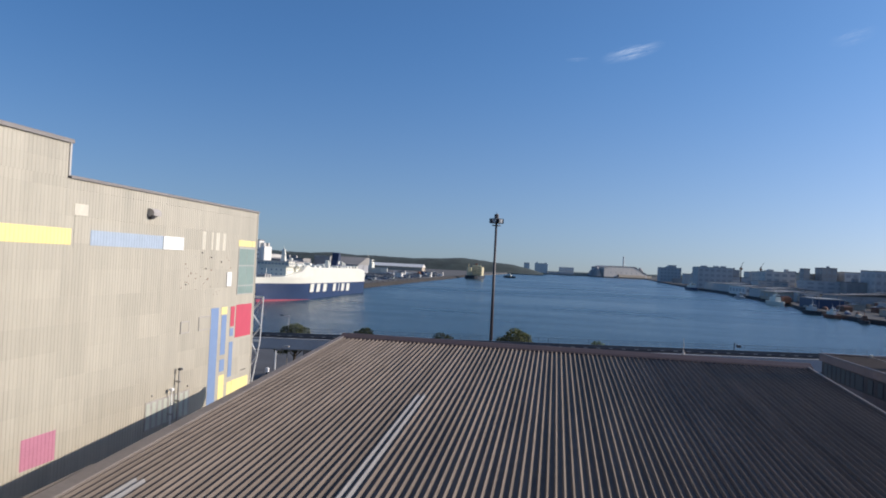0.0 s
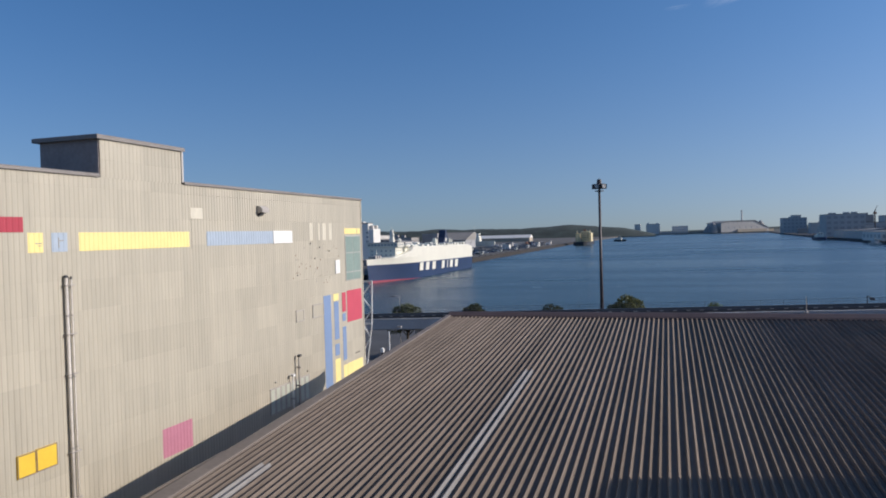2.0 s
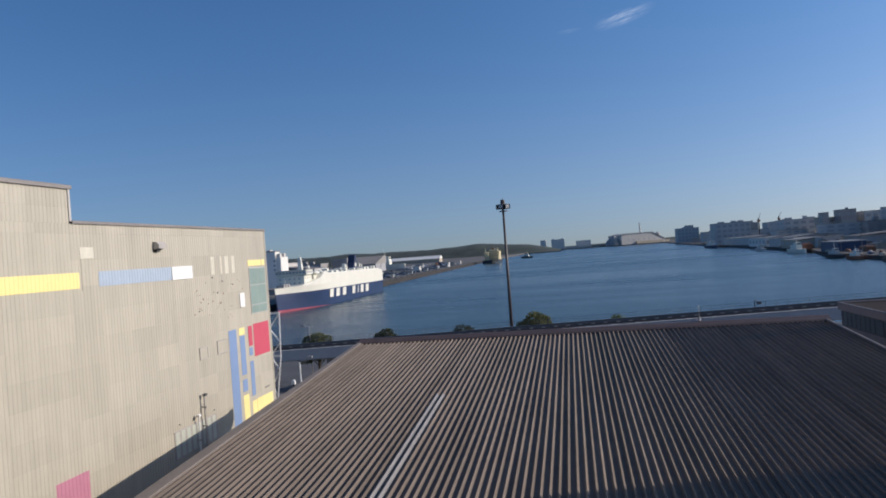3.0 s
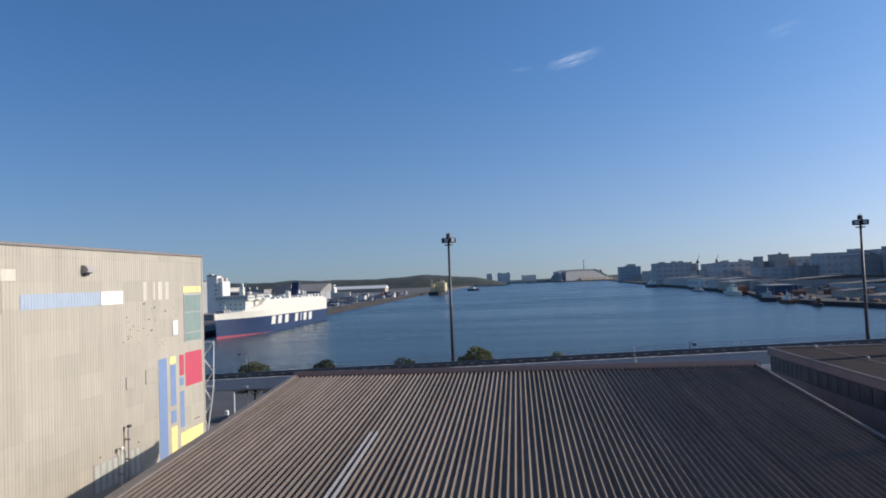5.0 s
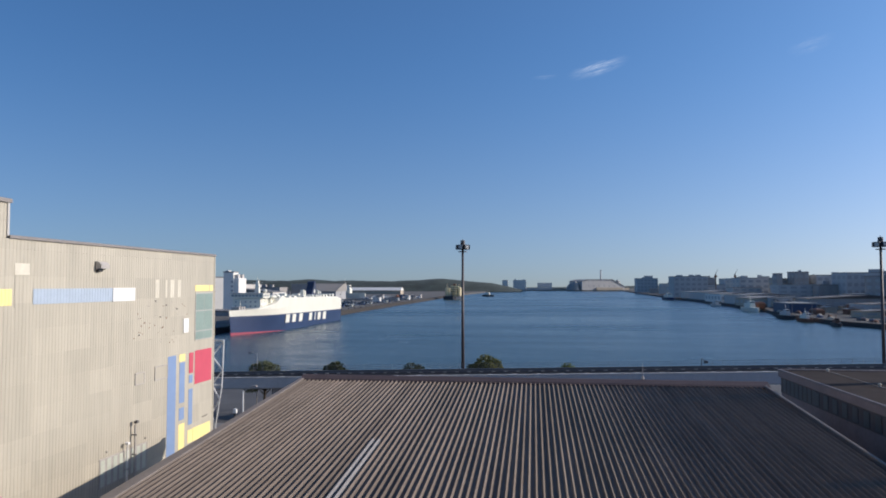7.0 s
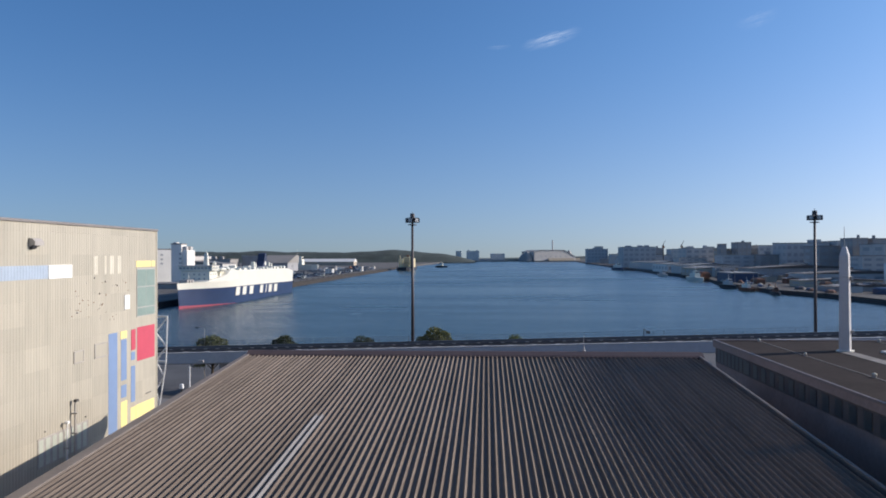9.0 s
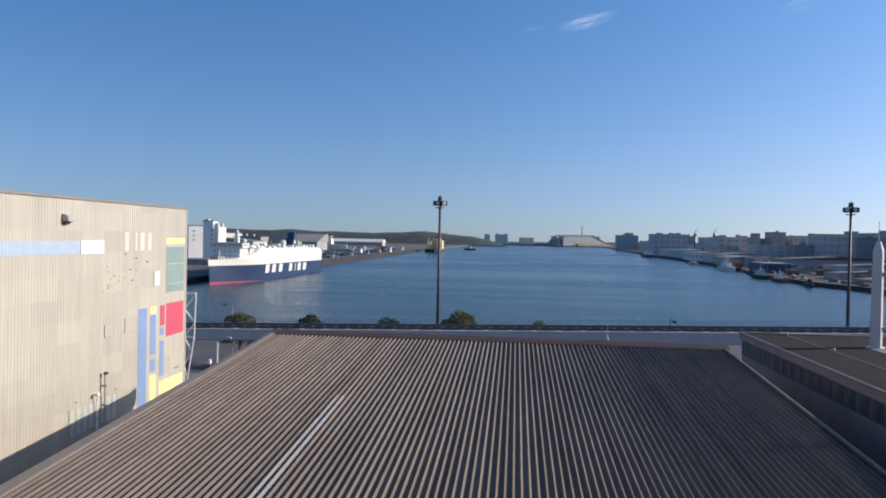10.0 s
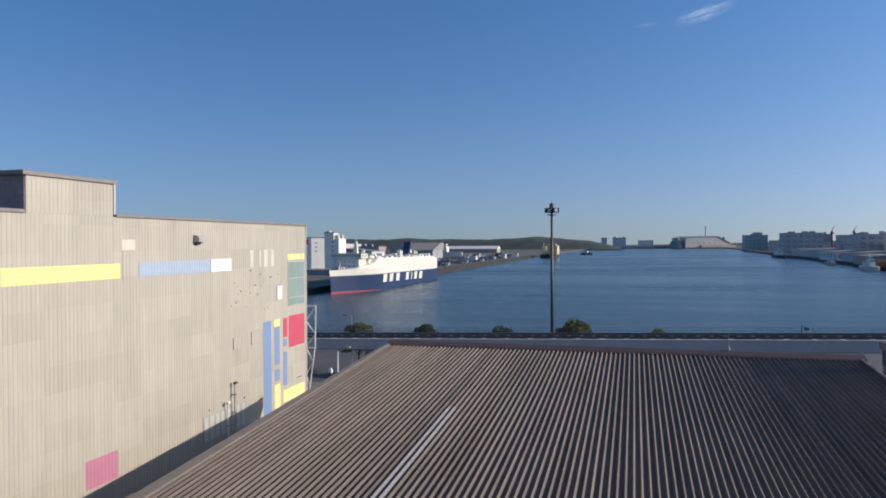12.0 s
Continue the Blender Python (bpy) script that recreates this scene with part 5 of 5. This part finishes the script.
low = [
    (235, 330, 655, 690, 14.0, FACADE_GREY, 3.0), (240, 335, 560, 590, 11.5, FACADE_BLUE, 2.5), (300, 400, 520, 555, 13.0, FACADE_GREY, 3.0),
    (212, 270, 500, 520, 8.5, FACADE_TAN, 1.5), (205, 260, 440, 462, 7.0, FACADE_GREY, 1.5), (262, 330, 430, 452, 9.0, FACADE_GREY, 2.0),
    (212, 262, 740, 800, 11.0, FACADE_TAN, 2.0), (230, 280, 820, 880, 13.0, FACADE_GREY, 2.0), (224, 280, 910, 990, 13.0, FACADE_WHITE, 1.5),
    (250, 300, 1060, 1160, 14.0, FACADE_GREY, 2.0), (290, 370, 470, 500, 10.5, FACADE_TAN, 2.0), (350, 440, 580, 620, 16.0, FACADE_BLUE, 3.0),
    (340, 430, 440, 490, 12.0, FACADE_GREY, 2.5), (265, 340, 1400, 1500, 20.0, FACADE_GREY, 2.0), (300, 400, 1550, 1640, 24.0, FACADE_BLUE, 2.0),
]
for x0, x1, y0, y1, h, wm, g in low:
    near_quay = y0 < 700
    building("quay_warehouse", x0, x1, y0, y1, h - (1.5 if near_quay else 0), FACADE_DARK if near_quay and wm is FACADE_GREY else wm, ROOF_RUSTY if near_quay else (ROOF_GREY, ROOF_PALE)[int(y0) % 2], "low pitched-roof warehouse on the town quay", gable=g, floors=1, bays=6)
rng = random.Random(77)
for k in range(60):
    y0 = 440 + 1500 * (k / 60) ** 1.3
    x0 = 262 + 60 * rng.random() + (0.06 * y0 + 330) * rng.random()
    w, d = 14 + 34 * rng.random(), 14 + 30 * rng.random()
    h = 6 + (6 + 0.020 * y0) * rng.random() + (8 if rng.random() < 0.25 else 0)
    wm = (FACADE_GREY, FACADE_BLUE, FACADE_DARK, FACADE_GREY, FACADE_TAN, FACADE_WHITE)[rng.randrange(6)]
    building("town_house" if w < 26 else "works_hall", x0, x0 + w, y0, y0 + d, 2.6 + h, wm, (ROOF_GREY, ROOF_GREY, ROOF_PALE)[rng.randrange(3)],
             {FACADE_BLUE: "pale grey building in the town behind the quay", FACADE_GREY: "grey building in the town behind the quay", FACADE_DARK: "dark building in the town behind the quay", FACADE_TAN: "tan building in the town behind the quay", FACADE_WHITE: "pale building in the town behind the quay"}[wm],
             floors=(2 if y0 < 700 else 0), bays=4, gable=(2.0 if rng.random() < 0.3 else 0.0), plant=rng.randrange(2))
rng = random.Random(303)
for k in range(46):
    y0 = 425 + 330 * rng.random()
    x0 = 204 + 0.06 * (y0 - 425) + 130 * rng.random() ** 1.4
    w, d, h = 5 + 8 * rng.random(), 6 + 9 * rng.random(), 2.2 + 4.0 * rng.random()
    wm = (FACADE_TAN, FACADE_DARK, RUST, FACADE_GREY, ROOF_GREY)[rng.randrange(5)]
    building("quay_store", x0, x0 + w, y0, y0 + d, 2.6 + h, wm, (ROOF_GREY, ROOF_PALE, STEEL_BROWN)[rng.randrange(3)],
             {FACADE_TAN: "small tan store on the town quay", FACADE_DARK: "small dark grey store on the town quay", RUST: "small rust-red store on the town quay", FACADE_GREY: "small grey store on the town quay", ROOF_GREY: "small weathered grey store on the town quay"}[wm], gable=1.2 * rng.random() + 0.3)
rng = random.Random(88)
SHORE_LINE = ((195, 330), (192, 420), (180, 470), (188, 600), (210, 700), (240, 1370))
for k in range(42):
    y = 425 + 560 * (k / 42) ** 1.1 + 6 * rng.random()
    x = float(np.interp(y, [q[1] for q in SHORE_LINE], [q[0] for q in SHORE_LINE])) + 4 + 14 * rng.random()
    w, d, h = 1.0 + 1.6 * rng.random(), 1.5 + 3 * rng.random(), 1.0 + 1.8 * rng.random()
    m_, w_ = ((RUST, "rust-brown"), (TARP, "dark blue"), (FACADE_DARK, "dark grey"), (STEEL_BROWN, "dark brown"), (FACADE_TAN, "tan"))[rng.randrange(5)]
    rings = [[(x + a * w * g, y + b * d * g, 2.6 + z * h) for a, b in ((-1, -0.9), (0.2, -1), (1, -0.8), (0.95, 0.3), (0.8, 1), (-0.5, 0.95), (-1, 0.5))] for z, g in ((0, 1.0), (0.55, 0.9), (0.85, 0.62), (1.0, 0.25))]
    solid("cargo_bundle", Shape().loft(rings, True, True), m_, w_ + " covered cargo bundle on the town quay", "cargo", group="quay goods")
for k in range(12):
    y = 440 + k * 48
    x = float(np.interp(y, [q[1] for q in SHORE_LINE], [q[0] for q in SHORE_LINE])) + 9
    o = thing("quay_lamp", "thin grey lamp post on the town quay", "lamp", (x, y, 2.6), "town quay lamps")
    part("post", Shape().tube((x, y, 2.6), (x, y, 13.0), 0.15, 0.09, 8), STEEL, o)
    part("arm", Shape().tube((x, y, 12.9), (x - 1.6, y, 13.3), 0.07, 0.06, 6), STEEL, o)
    part("head", Shape().chamfer_box(x - 2.2, x - 1.4, y - 0.2, y + 0.2, 13.2, 13.4, 0.05), STEEL_DARK, o)
building("transit_shed", 226, 246, 730, 900, 11.5, FACADE_GREY, ROOF_PALE, "long low transit shed with a pale roof along the town quay")
building("transit_shed", 242, 262, 940, 1240, 13.0, FACADE_GREY, ROOF_PALE, "long low transit shed with a pale roof along the town quay")
sheltered = building("boat_shed", 196, 216, 590, 628, 9.6, TARP, ROOF_PALE, "blue boat shed with a white flat roof", 2.6)
silo = thing("storage_silo", "round pale storage silo on the town quay", "silo", (259, 482, 2.6))
part("drum", Shape().tube((259, 482, 2.6), (259, 482, 18.6), 2.7, 2.7, 16), FACADE_WHITE, silo, "", True)
part("cap", Shape().tube((259, 482, 18.6), (259, 482, 19.6), 2.7, 0.6, 16), FACADE_GREY, silo)
for x, y, turn in ((300, 1245, 20), (331, 1245, -15), (470, 700, 10)):
    c = local_thing("dock_crane", "slim dock crane standing over the town quay", "crane", "dock cranes")
    part("tower", Shape().tube((0, 0, 0), (0, 0, 40), 1.3, 0.8, 6), STEEL_BROWN, c)
    part("jib", Shape().tube((-2, 0, 36), (4, 0, 47), 0.6, 0.3, 5), STEEL_BROWN, c)
    part("cab", Shape().chamfer_box(-2, 2, -1.5, 1.5, 34, 37, 0.2), RUST, c)
    settle(c, pose(x, y, 2.6, 0, 0, turn))
for x, y, w, l, h, m_, lab in ((222, 415, 8, 16, 3.4, TARP, "blue tarpaulin over stacked goods"), (236, 408, 7, 12, 3.0, TARP, "blue tarpaulin over stacked goods"), (214, 470, 5, 8, 5.0, RUST, "rust-red steel hopper on the quay"), (226, 462, 4, 6, 4.2, RUST, "rust-red steel hopper on the quay"), (205, 560, 6, 14, 4.2, RUST, "rusty scrap container on the quay"), (206, 700, 7, 16, 6, RUST, "rusty steel bin on the quay")):
    solid("tarpaulin" if m_ is TARP else "steel_hopper", Shape().chamfer_box(x - w / 2, x + w / 2, y - l / 2, y + l / 2, 2.6, 2.6 + h, h * 0.25), m_, lab, "tarpaulin" if m_ is TARP else "hopper", group="quay goods")


# ---- parked vehicles on the west quay ----
def car(mat, label):
    o = local_thing("car", label, "car", "parked cars")
    part("body", Shape().chamfer_box(-0.88, 0.88, -2.2, 2.2, 0.28, 0.95, 0.14), mat, o)
    cab = Shape().loft([[(-w, a, z), (w, a, z), (w, b, z), (-w, b, z)] for z, w, a, b in ((0.93, 0.80, -1.3, 1.7), (1.48, 0.66, -0.7, 1.3))], True, True)
    part("cabin", cab, DARK_GLASS, o, "dark glazed cabin")
    part("roof_panel", Shape().chamfer_box(-0.64, 0.64, -0.66, 1.26, 1.47, 1.53, 0.03), mat, o)
    for x in (-0.82, 0.82):
        for y in (-1.4, 1.4):
            part("wheel", Shape().tube((x - 0.1, y, 0.32), (x + 0.1, y, 0.32), 0.32, 0.32, 10), RUBBER, o)
    return o


def truck(mat, label):
    o = local_thing("truck", label, "truck", "parked trucks")
    part("cargo_box", Shape().chamfer_box(-1.25, 1.25, -2.0, 6.0, 1.1, 3.9, 0.08), mat, o)
    part("cab", Shape().chamfer_box(-1.2, 1.2, -4.4, -2.2, 0.6, 3.1, 0.25), SHIP_WHITE, o)
    part("windscreen", Shape().box(-1.05, 1.05, -4.43, -4.36, 1.8, 2.7), DARK_GLASS, o)
    part("chassis", Shape().box(-0.5, 0.5, -4.2, 5.8, 0.6, 1.1), STEEL_DARK, o)
    for x in (-1.05, 1.05):
        for y in (-3.4, 3.2, 4.6):
            part("wheel", Shape().tube((x - 0.15, y, 0.5), (x + 0.15, y, 0.5), 0.5, 0.5, 10), RUBBER, o)
    return o


paints = [material("car_white", (0.75, 0.75, 0.74), 0.35, 0, 0.05), material("car_silver", (0.45, 0.46, 0.48), 0.35, 0.4, 0.05), material("car_black", (0.03, 0.03, 0.035), 0.3, 0, 0.1), material("car_grey", (0.16, 0.17, 0.18), 0.35, 0.2, 0.08), material("car_blue", (0.05, 0.09, 0.22), 0.35, 0, 0.08)]
words = ["white", "silver", "black", "dark grey", "dark blue"]
stock = [car(m_, w_ + " car parked in rows on the quay") for m_, w_ in zip(paints, words)]
lorries = [truck(paints[0], "white box truck parked on the quay"), truck(paints[3], "grey box truck parked on the quay")]
used = set()
rng = random.Random(21)


def place(kind, x, y, turn):
    m_ = pose(x, y, 3.0, 0, 0, turn)
    if kind.name in used:
        copy_thing(kind, m_)
    else:
        used.add(kind.name)
        settle(kind, m_)


parked, far_rows = 0, [Shape()]
for row in range(35):
    y = 552 + row * 16.5 + rng.random() * 3
    for k in range(17):
        if rng.random() < 0.22:
            continue
        x = -180 - k * 6.0 - rng.random() * 2
        if y > 700 and y < 780 and x < -262 or (470 < y < 545 and x < -176):
            continue
        if x < -190 and 880 < y < 930 or y > 985 and x < -262:
            continue
        if rng.random() < 0.05:
            place(lorries[rng.random() < 0.4], x, y, 90 + rng.random() * 8)
        else:
            kind, turn = stock[(0, 3, 1, 2, 3, 2, 4, 3)[rng.randrange(8)]], (90, 0)[row % 2] + rng.random() * 6
            if parked < 285:
                place(kind, x, y, turn)
                parked += 1
            else:
                far_rows[0].chamfer_box(x - 2.2, x + 2.2, y - 0.88, y + 0.88, 3.28, 3.95, 0.14).chamfer_box(x - 1.3, x + 1.5, y - 0.72, y + 0.72, 3.95, 4.5, 0.2)
solid("parked_car_rows", far_rows[0], paints[3], "distant rows of grey parked cars on the quay", "cars", "stuff")
for k in range(6):
    x, y = -172 - rng.random() * 5, 590 + k * 81
    place(lorries[k % 4 > 0], x, y, rng.random() * 8)
for k in range(9):
    o = thing("yard_lamp", "thin grey yard lamp on the west quay", "lamp", (-188 - (k % 2) * 50, 560 + k * 62, 3), "yard lamps")
    x, y, _ = o.location
    part("post", Shape().tube((x, y, 3), (x, y, 15), 0.16, 0.09, 8), STEEL, o)
    part("head", Shape().chamfer_box(x - 1.0, x + 1.0, y - 0.2, y + 0.2, 14.9, 15.2, 0.06), STEEL_DARK, o)


# ---- containers and stacked goods on the west quay ----
def container(mat, label):
    o = local_thing("shipping_container", label, "container", "quay containers")
    s = Shape()
    line = []
    for i in range(16):
        a = -6.0 + i * 0.75
        line += [(1.20, a), (1.20, a + 0.35), (1.15, a + 0.42), (1.15, a + 0.70)]
    line.append((1.20, 6.0))
    for side in (1, -1):
        s.loft([[(side * x, y, 0.02) for x, y in line], [(side * x, y, 2.58) for x, y in line]])
    s.add([(-1.2, -6, 2.58), (1.2, -6, 2.58), (1.2, 6, 2.58), (-1.2, 6, 2.58)], [(0, 1, 2, 3)])
    part("side_panel", s, mat, o)
    part("end_door", Shape().box(-1.2, 1.2, -6.06, -5.95, 0.02, 2.58), mat, o)
    part("end_wall", Shape().box(-1.2, 1.2, 5.95, 6.04, 0.02, 2.58), mat, o)
    part("floor_frame", Shape().box(-1.18, 1.18, -5.94, 5.94, 0, 0.16), STEEL_DARK, o)
    return o


boxes = [container(m_, w_ + " ribbed steel shipping container on the quay") for m_, w_ in ((RUST, "rust-brown"), (TARP, "dark blue"), (FACADE_GREY, "grey"), (FACADE_DARK, "dark grey"), (paints[0], "white"))]
rng = random.Random(40)
for k in range(70):
    x = -272 - rng.random() * 120 if k % 2 else -176 - rng.random() * 90
    y = 560 + rng.random() * 420 if k % 2 else 1000 + rng.random() * 190
    if -335 < x < -262 and 712 < y < 768 or -470 < x < -370 and 770 < y < 840:
        continue
    turn = (0, 90)[rng.random() < 0.4] + rng.random() * 3
    kind = boxes[rng.randrange(5)]
    for level in range(1 + (rng.random() < 0.35)):
        m_ = pose(x, y, 3.0 + level * 2.6, 0, 0, turn)
        if kind.name in used:
            copy_thing(kind, m_)
        else:
            used.add(kind.name)
            settle(kind, m_)

# dark rubble face of the west quay, and bollards on its edge
EDGE_LINE = ((-158, 500), (-158, 540), (-163, 860), (-165, 1180), (-172, 1400))
s = Shape()
for (xa, ya), (xb, yb) in zip(EDGE_LINE, EDGE_LINE[1:]):
    n = int((yb - ya) / 6)
    rings = []
    for i in range(n + 1):
        x, y = xa + (xb - xa) * i / n, ya + (yb - ya) * i / n
        w = 0.9 * noise.noise(Vector((y * 0.21, 3.3, 0.0)))
        rings.append([(x - 1.6, y, 3.22 + 0.25 * w), (x + 0.6 + 0.5 * w, y, 3.1), (x + 2.6 + w, y, 1.4 + 0.4 * w), (x + 4.4 + w, y, -0.6)])
    s.loft(rings)
solid("rubble_bank", s, RUBBLE, "dark rubble bank along the quay edge", "embankment", "structure")
for k in range(14):
    y = 545 + k * 24
    x = float(np.interp(y, [q[1] for q in EDGE_LINE], [q[0] for q in EDGE_LINE])) - 3
    b = solid("bollard", Shape().tube((x, y, 3), (x, y, 3.9), 0.4, 0.5, 10), STEEL_DARK, "squat dark mooring bollard on the quay", "bollard", group="bollards")
